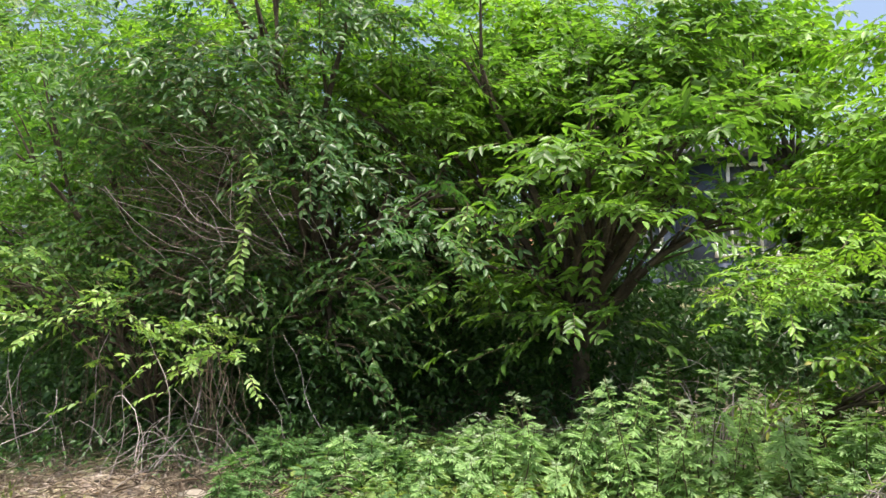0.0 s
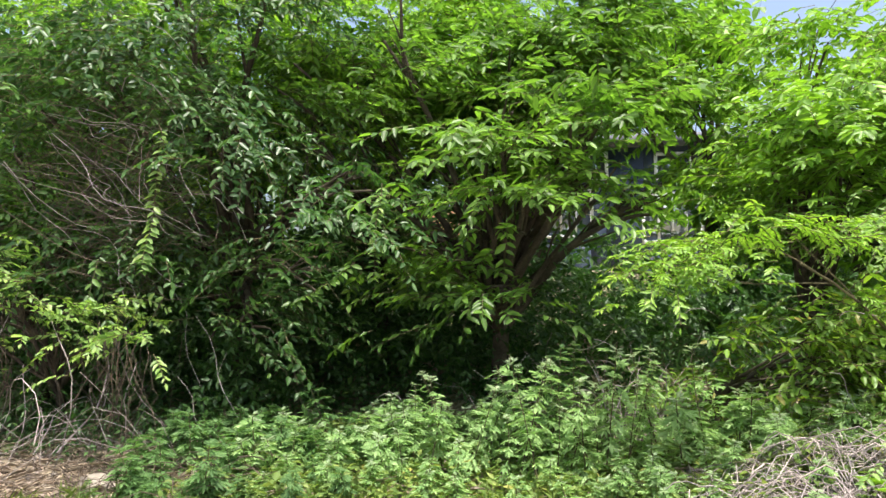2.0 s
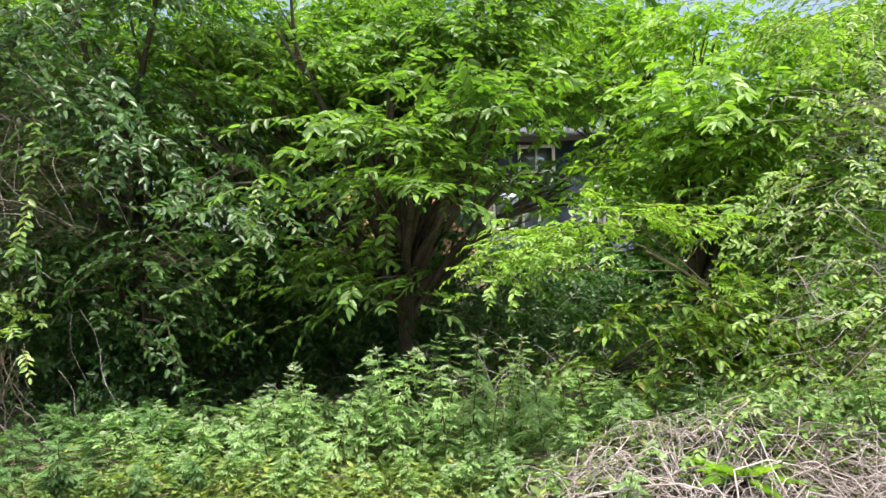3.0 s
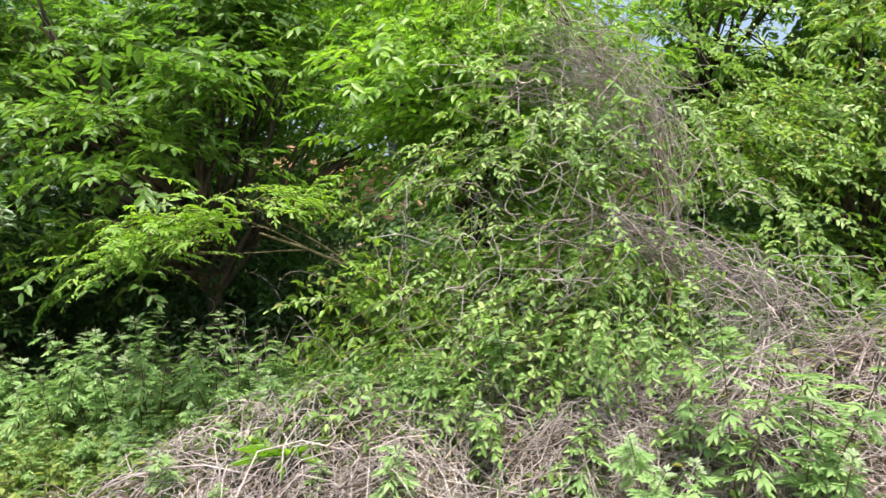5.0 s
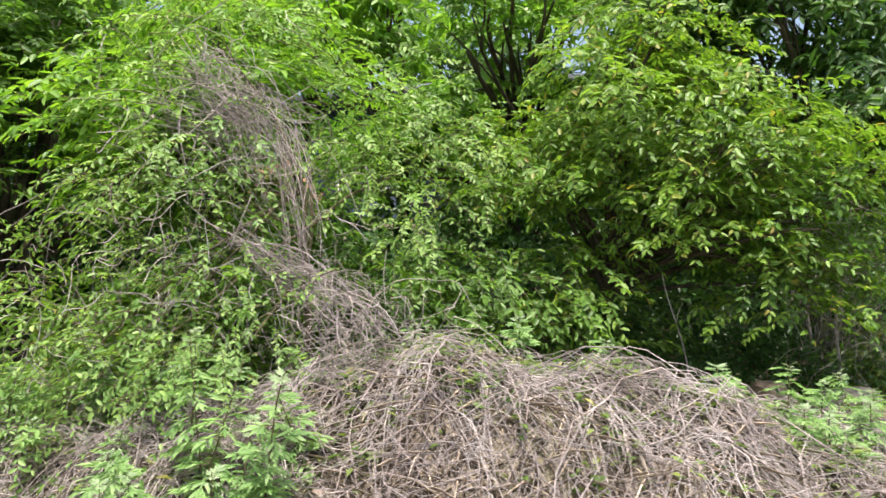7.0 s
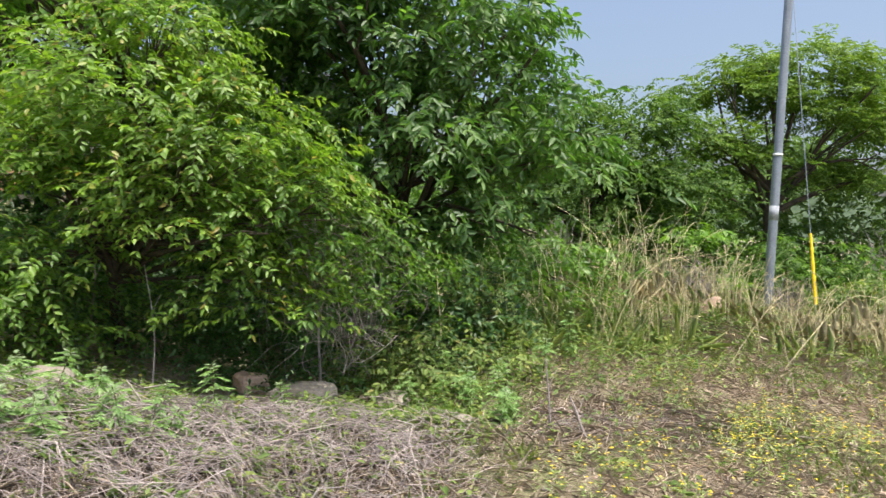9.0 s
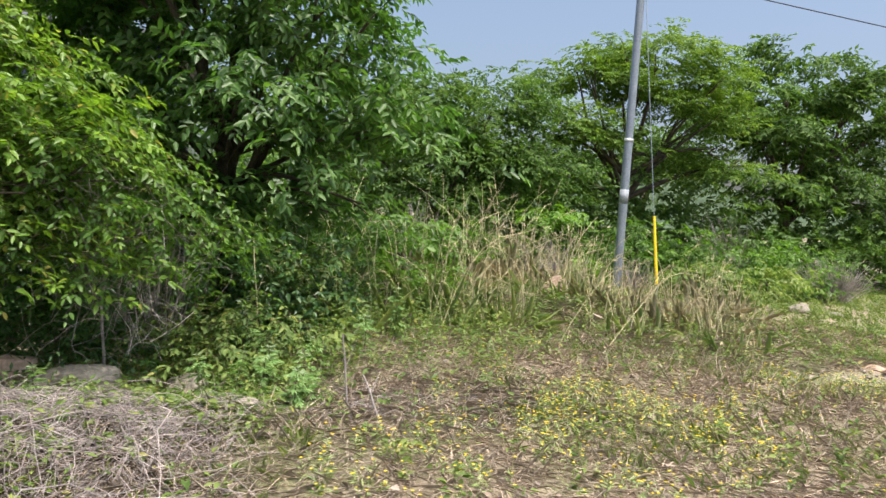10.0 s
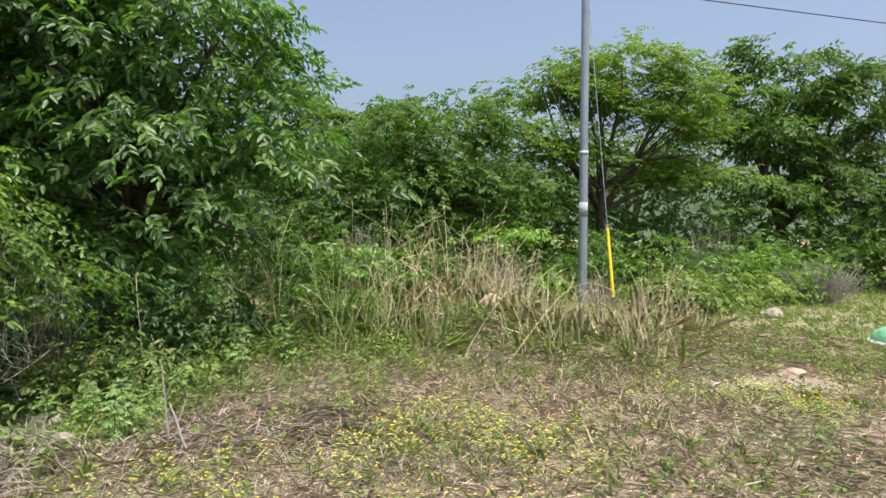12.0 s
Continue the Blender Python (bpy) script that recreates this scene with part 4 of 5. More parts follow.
def dead_vines():
    rng = np.random.default_rng(70)
    bag = Bag()
    for n, length, lift, r, wander in ((3300, 0.6, 0.12, 0.0019, 0.75), (1100, 0.8, 0.15, 0.0026, 0.6), (90, 1.1, 0.18, 0.0038, 0.5)):
        x = rng.uniform(3.2, 9.9, n)
        y = rng.normal(0, 0.5, n) + np.interp(x, MOUND_X, MOUND_Y) - 0.1
        keep = (rng.random(n) < np.interp(x, [3.2, 4.2, 9.2, 9.9], [0.3, 1, 1, 0.4])) & (field_noise(x, y, 1.7, 5.0) > -0.32)
        vine_mat_on(bag, rng, keep.sum(), x[keep], y[keep], length, lift, r, 7, wander)
    n = 420
    vine_mat_on(bag, rng, n, rng.uniform(6.4, 9.4, n), rng.normal(5.0, 0.35, n), 0.5, 0.07, 0.0024, wander=0.7)
    n = 800
    vine_mat_on(bag, rng, n, rng.uniform(8.2, 10.2, n), rng.normal(4.2, 0.45, n), 0.5, 0.09, 0.0024, wander=0.7)
    vine_mat_on(bag, rng, 34, rng.uniform(-3.0, -0.3, 34), rng.normal(3.95, 0.12, 34), 0.7, 0.42, 0.0024, wander=0.5)
    n = 320
    vine_mat_on(bag, rng, n, rng.normal(3.15, 0.3, n), rng.normal(3.0, 0.2, n), 0.45, 0.14, 0.0028)
    n = 260
    vine_mat_on(bag, rng, n, rng.normal(11.4, 0.4, n), rng.normal(4.6, 0.25, n), 0.4, 0.05, 0.003)
    tagged(new("dead_vines", bag.mesh("dead_vines", DEAD)), "mat of grey-brown dead vines over an earth heap", "dead vines", kind="stuff")
    # dark layer beneath: brown stems colour in the shade between strands
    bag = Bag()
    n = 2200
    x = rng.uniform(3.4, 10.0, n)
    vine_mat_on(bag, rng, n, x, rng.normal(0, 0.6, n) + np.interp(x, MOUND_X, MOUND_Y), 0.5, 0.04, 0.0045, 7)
    tagged(new("dead_vines", bag.mesh("dead_vines", DEAD_DARK)), "dead stems beneath the vine mat, darkened as shaded gaps", "dead vines", kind="stuff")


def strands(bag, rng, n, line, wide, r, m=10, curl=0.06, ends=0.25):
    """Loose vines that follow a crooked line, each over its own stretch of it."""
    line = np.asarray(line, float)
    at = np.linspace(0, 1, len(line))
    a, b = rng.uniform(0, ends, n), 1 - rng.uniform(0, ends, n)
    s = a[:, None] + (b - a)[:, None] * np.linspace(0, 1, m)[None]
    p = np.stack([np.interp(s, at, line[:, k]) for k in range(3)], -1)
    p += rng.normal(0, 1, (n, 1, 3)) * wide
    w = np.cumsum(rng.normal(0, 1, (n, m, 3)), 1)
    for _ in range(2):
        w[:, 1:-1] = 0.25 * w[:, :-2] + 0.5 * w[:, 1:-1] + 0.25 * w[:, 2:]
    p += (w - w.mean(1, keepdims=True)) * curl
    tubes(bag, p, r * rng.uniform(0.6, 1.6, n)[:, None] * np.linspace(1.1, 0.7, m)[None], 3)


def hanging_vines():
    """Bare brown stems that hang and rise under the low shrub, and pale ones on the vine shrub."""
    rng = np.random.default_rng(71)

    def hang(bag, n, r0, r1, y0, y1):
        x, y = rng.uniform(-3.0, -0.35, n), rng.uniform(y0, y1, n)
        top = np.stack([x, y, rng.uniform(0.95, 1.55, n)], -1)
        end = top + np.stack([rng.normal(0, 0.32, n), rng.normal(-0.05, 0.2, n), 0 * x], -1)
        end[:, 2] = height(end[:, 0], end[:, 1])
        p = np.stack([bend(rng, a, b, 9, 0, 0.26) for a, b in zip(top, end)])
        tubes(bag, p, rng.uniform(r0, r1, n)[:, None] * np.ones((1, 9)), 4)

    bag = Bag()
    hang(bag, 24, 0.0015, 0.004, 4.4, 4.8)
    strands(bag, rng, 34, [(-0.75, 4.1, 1.3), (-0.68, 4.05, 0.9), (-0.8, 4.0, 0.5)], [0.11, 0.08, 0.05], 0.002, curl=0.05)
    strands(bag, rng, 24, [(-1.55, 4.25, 1.5), (-1.5, 4.2, 1.0), (-1.6, 4.1, 0.5)], [0.12, 0.1, 0.05], 0.002, curl=0.05)
    vine_mat_on(bag, rng, 260, rng.uniform(-3.2, 0.5, 260), rng.normal(3.6, 0.25, 260), 0.5, 0.14, 0.0028, wander=0.8)
    # brown twigs matted before the vine-hung shrub
    strands(bag, rng, 150, [(-1.6, 4.35, 2.5), (-0.9, 4.3, 2.2), (-0.2, 4.35, 2.55)], [0.3, 0.12, 0.36], 0.0019, curl=0.075, ends=0.5)
    tagged(new("hanging_dead_vines", bag.mesh("hanging_dead_vines", DEAD_DARK)), "bare brown vine stems hanging under the shrub", "dead vines", kind="stuff")
    bag = Bag()
    hang(bag, 22, 0.0018, 0.004, 4.05, 4.4)
    strands(bag, rng, 30, [(-1.5, 4.3, 2.6), (-0.8, 4.25, 2.3), (-0.3, 4.3, 2.0)], [0.4, 0.1, 0.3], 0.002, curl=0.07, ends=0.4)
    tagged(new("hanging_dead_vines", bag.mesh("hanging_dead_vines", DEAD)), "pale bare stems standing before the dark hollow", "dead vines", kind="stuff")
    bag = Bag()
    crown = [(4.42, 3.85, 2.5), (4.75, 3.85, 2.5), (5.1, 3.8, 2.36), (5.34, 3.78, 2.12), (5.42, 3.76, 1.9)]
    strands(bag, rng, 80, crown, [0.14, 0.1, 0.13], 0.0018, curl=0.05, ends=0.6)
    strands(bag, rng, 40, crown, [0.09, 0.08, 0.08], 0.0022, curl=0.06, ends=0.5)
    strands(bag, rng, 26, [(5.33, 3.8, 2.25), (5.36, 3.78, 1.85), (5.42, 3.74, 1.35)], [0.05, 0.05, 0.05], 0.0028, curl=0.02)
    strands(bag, rng, 30, [(4.95, 3.78, 2.75), (5.0, 3.78, 2.5), (5.25, 3.76, 1.8)], [0.12, 0.06, 0.1], 0.002, curl=0.04)
    sheaf = [(4.95, 3.75, 1.74), (5.12, 3.73, 1.58), (5.42, 3.68, 1.4), (5.72, 3.58, 1.28), (5.95, 3.5, 1.1)]
    strands(bag, rng, 95, sheaf, [0.06, 0.06, 0.05], 0.0023, curl=0.05, ends=0.6)
    strands(bag, rng, 120, [(5.6, 3.55, 1.3), (5.75, 3.45, 1.12), (5.8, 3.35, 0.85)], [0.22, 0.1, 0.07], 0.002, curl=0.06, ends=0.5)
    for c, s, n, ln in (((4.9, 3.8, 2.2), (0.35, 0.2, 0.35), 90, 0.4), ((4.8, 3.5, 1.4), (0.5, 0.2, 0.3), 150, 0.35), ((4.4, 3.5, 1.05), (0.25, 0.15, 0.2), 70, 0.35), ((9.3, 5.7, 0.75), (0.3, 0.15, 0.3), 110, 0.5), ((2.4, 4.6, 0.85), (0.4, 0.25, 0.2), 50, 0.4), ((9.1, 5.6, 1.4), (0.25, 0.15, 0.2), 60, 0.3)):
        a = np.array(c) + rng.normal(0, 1, (n, 3)) * s
        d = unit(rng.normal(0, 1, (n, 3)) * [0.6, 0.5, 1.0 if ln > 0.45 else 0.55]) * ln * rng.uniform(0.5, 1.4, (n, 1))
        p = np.stack([bend(rng, q - e / 2, q + e / 2, 7, rng.normal(0, 0.15), 0.4) for q, e in zip(a, d)])
        tubes(bag, p, rng.uniform(0.0014, 0.003, n)[:, None] * np.ones((1, 7)), 3)
    tagged(new("climbing_dead_vines", bag.mesh("climbing_dead_vines", DEAD)), "tangle of pale dead vines climbing the shrub", "dead vines", kind="stuff")


dead_vines()
hanging_vines()


def dry_stem(a, b, r, label, mat, seed, wob=0.05, arc=0.0):
    rng = np.random.default_rng(seed)
    ob = thing("dry_stem", label, "stem", at=a)
    bag = Bag()
    p = bend(rng, (0, 0, 0), np.array(b) - np.array(a), 8, arc, wob)
    tubes(bag, p[None], np.linspace(r, r * 0.5, 8)[None], 6)
    k = p[4]
    tubes(bag, bend(rng, k, k + [0.06, 0.02, 0.16], 4, 0, 0.1)[None], np.linspace(r * 0.5, r * 0.2, 4)[None], 5)
    part("stalk", bag, mat, ob)


dry_stem((7.2, 5.85, G(7.2, 5.85)), (7.1, 6.2, 1.45), 0.011, "thin pale dead stem standing before the bush", DEAD, 81)
dry_stem((11.12, 4.22, G(11.12, 4.22) + 0.02), (11.0, 4.3, 0.46), 0.010, "broken pale stick poking out of the straw", DEAD, 82)
dry_stem((10.95, 4.55, G(10.95, 4.55)), (10.9, 4.6, 0.66), 0.009, "dead pale weed stalk beside the straw", DEAD, 83)
dry_stem((10.35, 6.6, G(10.35, 6.6)), (10.3, 6.7, 1.15), 0.009, "tall dry stalk among low weeds", REED, 84)
dry_stem((13.9, 6.3, G(13.9, 6.3)), (15.2, 6.4, 0.95), 0.005, "long arching green-brown stalk over dry reeds", REED, 87, 0.06, 0.22)
dry_stem((13.5, 6.6, G(13.5, 6.6)), (14.4, 6.7, 1.0), 0.005, "long arching green-brown stalk over dry reeds", REED, 88, 0.06, 0.22)
dry_stem((14.6, 8.9, G(14.6, 8.9)), (15.2, 9.0, 1.6), 0.006, "tall leaning pale stalk beside the pole", REED, 89, 0.06, 0.15)
dry_stem((7.9, 5.4, G(7.9, 5.4)), (7.75, 5.6, 1.15), 0.008, "pale dead stem before the bush", DEAD, 90, 0.08)
dry_stem((-1.1, 4.05, G(-1.1, 4.05)), (-0.8, 4.2, 1.05), 0.008, "bent grey stem beside the shrub", DEAD, 85, 0.15)
dry_stem((0.1, 4.4, G(0.1, 4.4)), (-0.35, 4.5, 1.35), 0.004, "bent grey stem leaning under the thicket", DEAD, 86, 0.12)

# ---- straw, grass and low weeds ----


def straw():
    rng = np.random.default_rng(90)
    bag = Bag()

    def lay(n, x, y, ln, w, rise=0.05, wild=0.16):
        a = rng.uniform(0, 2 * np.pi, n)
        d = np.stack([np.cos(a), np.sin(a), rng.normal(rise, wild, n)], -1)
        z = height(x, y) + rng.uniform(0.005, 0.05, n)
        up = rng.normal(0, 0.35, (n, 3)) + [0, 0, 1]
        leaves(bag, np.stack([x, y, z], -1), d, up, ln * rng.uniform(0.4, 1.4, n), w * rng.uniform(0.6, 1.4, n), False)

    n = 56000
    x, y = rng.uniform(9.5, 20, n), 2.9 + 6.6 * rng.random(n) ** 1.4
    keep = ((x - 16.3) / 1.0) ** 2 + ((y - 5.35) / 0.35) ** 2 > 1
    lay(keep.sum(), x[keep], y[keep], 0.15, 0.0045)
    n = 5000
    lay(n, rng.uniform(9.8, 15.5, n), 3.4 + 4.2 * rng.random(n), 0.17, 0.004, 0.9, 0.7)
    n = 3600
    lay(n, rng.uniform(-3.5, 4.2, n), rng.normal(3.5, 0.5, n), 0.2, 0.005)
    n = 4500
    x = rng.uniform(3.6, 10.2, n)
    lay(n, x, rng.normal(0, 0.55, n) + np.interp(x, MOUND_X, MOUND_Y) - 0.15, 0.2, 0.005)
    n = 7000
    lay(n, rng.normal(15.3, 1.3, n), rng.normal(8.0, 0.7, n), 0.35, 0.007)
    n = 3500
    lay(n, rng.normal(11.5, 0.6, n), rng.normal(4.7, 0.3, n), 0.26, 0.006)
    tagged(new("straw_litter", bag.mesh("straw_litter", STRAW)), "loose dry straw scattered over the ground", "straw", kind="stuff")


straw()


def leaf_litter():
    """Curled dead leaves and scraps lying on the dry field, the heap and the verge."""
    rng = np.random.default_rng(95)
    bag = Bag()
    n = 7200
    x = np.concatenate([rng.uniform(9.6, 19, 3000), rng.uniform(3.4, 9.8, 1500), rng.uniform(-3.4, 3.0, 2700)])
    y = np.concatenate([3.0 + 5.5 * rng.random(3000) ** 1.5, rng.normal(3.2, 0.6, 1500), rng.normal(3.5, 0.45, 2700)])
    a = rng.uniform(0, 2 * np.pi, n)
    d = np.stack([np.cos(a), np.sin(a), rng.normal(0.1, 0.3, n)], -1)
    ln = rng.uniform(0.025, 0.08, n)
    leaves(bag, np.stack([x, y, height(x, y) + rng.uniform(0.005, 0.03, n)], -1), d, rng.normal(0, 0.5, (n, 3)) + [0, 0, 1], ln, ln * rng.uniform(0.35, 0.8, n), False, 0.25, 0.3)
    tagged(new("leaf_litter", bag.mesh("leaf_litter", LITTER)), "brown and grey dead leaves on dry soil", "leaf litter", kind="stuff")


leaf_litter()


def low_plants():
    rng = np.random.default_rng(91)
    lb, gb = Bag(), Bag()
    n = 11000
    x, y = rng.uniform(8.8, 32, n), rng.uniform(3.0, 15.5, n)
    keep = field_noise(x, y, 0.9, 3.0) + 0.35 * smooth01(4.5, 7.0, y) + 0.5 * smooth01(10.5, 9.5, x) + 0.5 * smooth01(16, 18, x) > -0.02
    x, y = x[keep], y[keep]
    n2 = 2600
    x = np.concatenate([x, rng.uniform(0.0, 4.4, n2), rng.uniform(4.0, 9.4, 1900), rng.uniform(6.0, 8.2, 400), rng.normal(10.0, 0.5, 700), rng.uniform(9.8, 13.0, 1100), rng.normal(14.7, 1.2, 700)])
    y = np.concatenate([y, rng.uniform(2.9, 4.6, n2), rng.normal(3.75, 0.65, 1900), rng.normal(5.2, 0.4, 400), rng.normal(5.0, 0.5, 700), rng.uniform(5.6, 8.6, 1100), rng.normal(7.9, 0.6, 700)])
    keep = ~((np.abs(x - 16.3) < 1.0) & (np.abs(y - 5.35) < 0.35))
    x, y = x[keep], y[keep]
    n = len(x)
    z = height(x, y)
    h = rng.uniform(0.03, 0.16, n) * (0.9 + 0.6 * smooth01(4.0, 7.5, y)) * (1 + 1.6 * smooth01(14.2, 12.5, x) * smooth01(9.6, 10.2, x) * smooth01(5.2, 6.0, y) * rng.random(n))
    for k in range(7):
        a = rng.uniform(0, 2 * np.pi, n)
        d = np.stack([np.cos(a), np.sin(a), rng.uniform(-0.2, 0.7, n)], -1)
        p = np.stack([x + np.cos(a) * 0.02, y + np.sin(a) * 0.02, z + h * rng.uniform(0.2, 1.1, n)], -1)
        ln = rng.uniform(0.03, 0.075, n)
        leaves(lb, p, d, rng.normal(0, 0.3, (n, 3)) + [0, 0, 1], ln, ln * rng.uniform(0.3, 0.55, n), False)
    tagged(new("low_weeds", lb.mesh("low_weeds", GREENS["low"])), "sparse low green weeds on the dry ground", "weeds", kind="stuff")
    n = 9000
    x, y = rng.uniform(9.4, 30, n), rng.uniform(3.2, 16, n)
    keep = field_noise(x, y, 0.6, 9.0) + 0.3 * smooth01(5.0, 8.0, y) + 0.6 * smooth01(16.5, 18.5, x) > 0.14
    x, y = x[keep], y[keep]
    x, y = np.concatenate([x, rng.normal(1.5, 1.3, 500)]), np.concatenate([y, rng.normal(3.2, 0.2, 500)])
    n = len(x)
    z = height(x, y)
    for k in range(7):
        a = rng.uniform(0, 2 * np.pi, n)
        d = np.stack([np.cos(a) * 0.5, np.sin(a) * 0.5, rng.uniform(0.5, 1.2, n)], -1)
        ln = rng.uniform(0.04, 0.15, n)
        leaves(gb, np.stack([x + rng.normal(0, 0.02, n), y + rng.normal(0, 0.02, n), z], -1), d, rng.normal(0, 0.5, (n, 3)) + [0, -0.6, 0.4], ln, 0.0046 + 0 * ln, False, 0.1, 0.35)
    tagged(new("grass", gb.mesh("grass", GREENS["grass"])), "tufts of short green grass in the field", "grass", kind="stuff")


low_plants()


def yellow_flowers():
    rng = np.random.default_rng(92)
    n = 1200
    x = np.concatenate([rng.normal(12.7, 0.7, 640), rng.normal(15.6, 0.8, 280), rng.normal(11.2, 0.7, 120), rng.uniform(10.5, 20, 160)])
    y = np.concatenate([rng.normal(4.1, 0.5, 640), rng.normal(4.5, 0.5, 280), rng.normal(3.7, 0.3, 120), rng.uniform(3.2, 8.5, 160)])
    x, y = np.repeat(x[::10], 10)[:n] + rng.normal(0, 0.1, n), np.repeat(y[::10], 10)[:n] + rng.normal(0, 0.07, n)
    z, h = height(x, y), rng.uniform(0.03, 0.2, n)
    sb, pb, lb = Bag(), Bag(), Bag()
    p = np.stack([np.stack([x, y, z], -1), np.stack([x + rng.normal(0, 0.01, n), y, z + h * 0.5], -1), np.stack([x + rng.normal(0, 0.02, n), y + rng.normal(0, 0.02, n), z + h], -1)], 1)
    tubes(sb, p, np.full((n, 3), 0.0014), 3)
    for k in range(6):
        a = rng.uniform(0, 2 * np.pi, n)
        d = np.stack([np.cos(a), np.sin(a), rng.uniform(0.1, 0.9, n)], -1)
        leaves(lb, p[:, 0] + (p[:, 2] - p[:, 0]) * rng.uniform(0, 0.85, (n, 1)), d, rng.normal(0, 0.3, (n, 3)) + [0, -0.3, 1], rng.uniform(0.025, 0.06, n), rng.uniform(0.006, 0.014, n), False)
    for k in range(6):
        a = k * math.pi / 3 + rng.uniform(0, 0.4, n)
        d = np.stack([np.cos(a), np.sin(a), np.full(n, 0.35)], -1)
        leaves(pb, p[:, 2], d, np.tile([[0, 0, 1.0]], (n, 1)), rng.uniform(0.009, 0.015, n), rng.uniform(0.006, 0.010, n), False)
    ob = thing("yellow_flower_patch", "many small yellow wildflowers in dry ground", "flowers", kind="stuff", at=(12.6, 4.1, 0.15))
    for name, bag, mat in (("stem_mass", sb, GREENS["grass"]), ("leaf_mass", lb, GREENS["tuft"]), ("blossom_mass", pb, PETAL)):
        o = part(name, bag, mat, ob)
        o.matrix_parent_inverse = Matrix.Translation((-12.6, -4.1, -0.15))


yellow_flowers()


def reed_clump(seed, x, y, n, h, spread, green, label):
    """Dry reeds with arching tips and thin plumes over a tuft of blades."""
    rng = np.random.default_rng(seed)
    ob = thing("reed_clump", label, "reeds", "dry reeds in the field", at=(x, y, G(x, y)))
    sb, bb, gb = Bag(), Bag(), Bag()
    a, r = rng.uniform(0, 2 * np.pi, n), spread * np.sqrt(rng.random(n))
    bx, by = r * np.cos(a), r * np.sin(a)
    bz = height(x + bx, y + by) - G(x, y)
    hh = h * rng.uniform(0.4, 1.3, n)
    lean = np.stack([rng.normal(0.04, 0.15, n), rng.normal(0, 0.12, n)], -1)
    s = np.linspace(0, 1, 7)[None]
    arch = rng.uniform(0.2, 1.7, (n, 1))
    p = np.stack([bx[:, None] + lean[:, :1] * hh[:, None] * (s + arch * s ** 3), by[:, None] + lean[:, 1:] * hh[:, None] * (s + arch * s ** 3),
                  bz[:, None] + hh[:, None] * (s - 0.22 * s ** 4 * rng.uniform(0, 1.6, (n, 1)))], -1)
    tubes(sb, p, np.linspace(0.0052, 0.0022, 7)[None] * rng.uniform(0.8, 1.3, (n, 1)), 3)
    pl = rng.random(n) < 0.5
    for k in range(9):
        q = p[pl][:, -1] - (p[pl][:, -1] - p[pl][:, -2]) * rng.uniform(0, 1.0, (pl.sum(), 1))
        d = unit(p[pl][:, -1] - p[pl][:, -2]) + rng.normal(0, 0.3, (pl.sum(), 3)) - [0, 0, 0.2]
        leaves(bb, q, d, rng.normal(0, 1, (pl.sum(), 3)), rng.uniform(0.04, 0.1, pl.sum()), np.full(pl.sum(), 0.006), False)
    part("stalks_mass", sb, REED, ob)["kind"] = "stuff"
    if pl.any():
        part("plumes_mass", bb, REED, ob)["kind"] = "stuff"
    m = int(n * 1.5)
    a, r = rng.uniform(0, 2 * np.pi, m), spread * np.sqrt(rng.random(m))
    q = np.stack([r * np.cos(a), r * np.sin(a), 0 * r], -1)
    q[:, 2] = height(x + q[:, 0], y + q[:, 1]) - G(x, y)
    d = np.stack([np.cos(a) * 0.5 + rng.normal(0, 0.3, m), np.sin(a) * 0.5 + rng.normal(0, 0.3, m), rng.uniform(0.4, 1.2, m)], -1)
    leaves(gb, q, d, rng.normal(0, 0.3, (m, 3)) + [0, -0.7, 0.5], h * rng.uniform(0.25, 0.6, m), np.full(m, 0.0055 if green else 0.0035), True, 0.1, 0.5)
    part("blades_mass", gb, GREENS["tuft"] if green else REED, ob)["kind"] = "stuff"


for k, (x, y, n, h, sp, gr) in enumerate([
        (13.2, 7.8, 60, 0.95, 0.55, True), (12.6, 8.6, 34, 1.4, 0.6, True), (14.4, 8.6, 50, 0.95, 0.6, True), (15.2, 8.0, 70, 0.8, 0.6, False), (16.0, 7.7, 60, 0.75, 0.6, False),
        (15.0, 9.4, 70, 0.85, 0.6, False), (17.3, 9.0, 40, 0.5, 0.6, False), (11.3, 9.2, 34, 1.55, 0.5, True), (14.6, 11.2, 90, 1.55, 0.7, False), (14.6, 7.2, 26, 0.75, 0.5, True), (17.6, 9.0, 40, 0.8, 0.5, False), (15.8, 6.7, 22, 0.6, 0.5, True),
        (12.2, 7.4, 14, 1.3, 0.5, True), (11.4, 7.2, 9, 1.3, 0.5, True), (13.4, 10.2, 30, 1.6, 0.6, False), (16.6, 8.4, 12, 1.4, 0.5, False)]):
    reed_clump(100 + k, x, y, n, h, sp, gr, "tuft of green grass with tall dry reeds" if gr else "dry straw-coloured reeds standing in the field")


def twig_bush(seed, x, y, w, h, n, label):
    rng = np.random.default_rng(seed)
    ob = thing("dead_bush", label, "bush", at=(x, y, G(x, y)))
    bag = Bag()
    a = rng.uniform(0, 2 * np.pi, n)
    e = np.stack([np.cos(a) * w * rng.random(n), np.sin(a) * w * 0.6 * rng.random(n), h * rng.uniform(0.4, 1.1, n)], -1)
    p = np.stack([bend(rng, q * [0.35, 0.35, 0.0], q, 6, 0.1, 0.2) for q in e])
    tubes(bag, p, np.linspace(0.009, 0.002, 6)[None] * rng.uniform(0.6, 1.2, (n, 1)), 3)
    part("branch_mass", bag, DEAD, ob)["kind"] = "stuff"


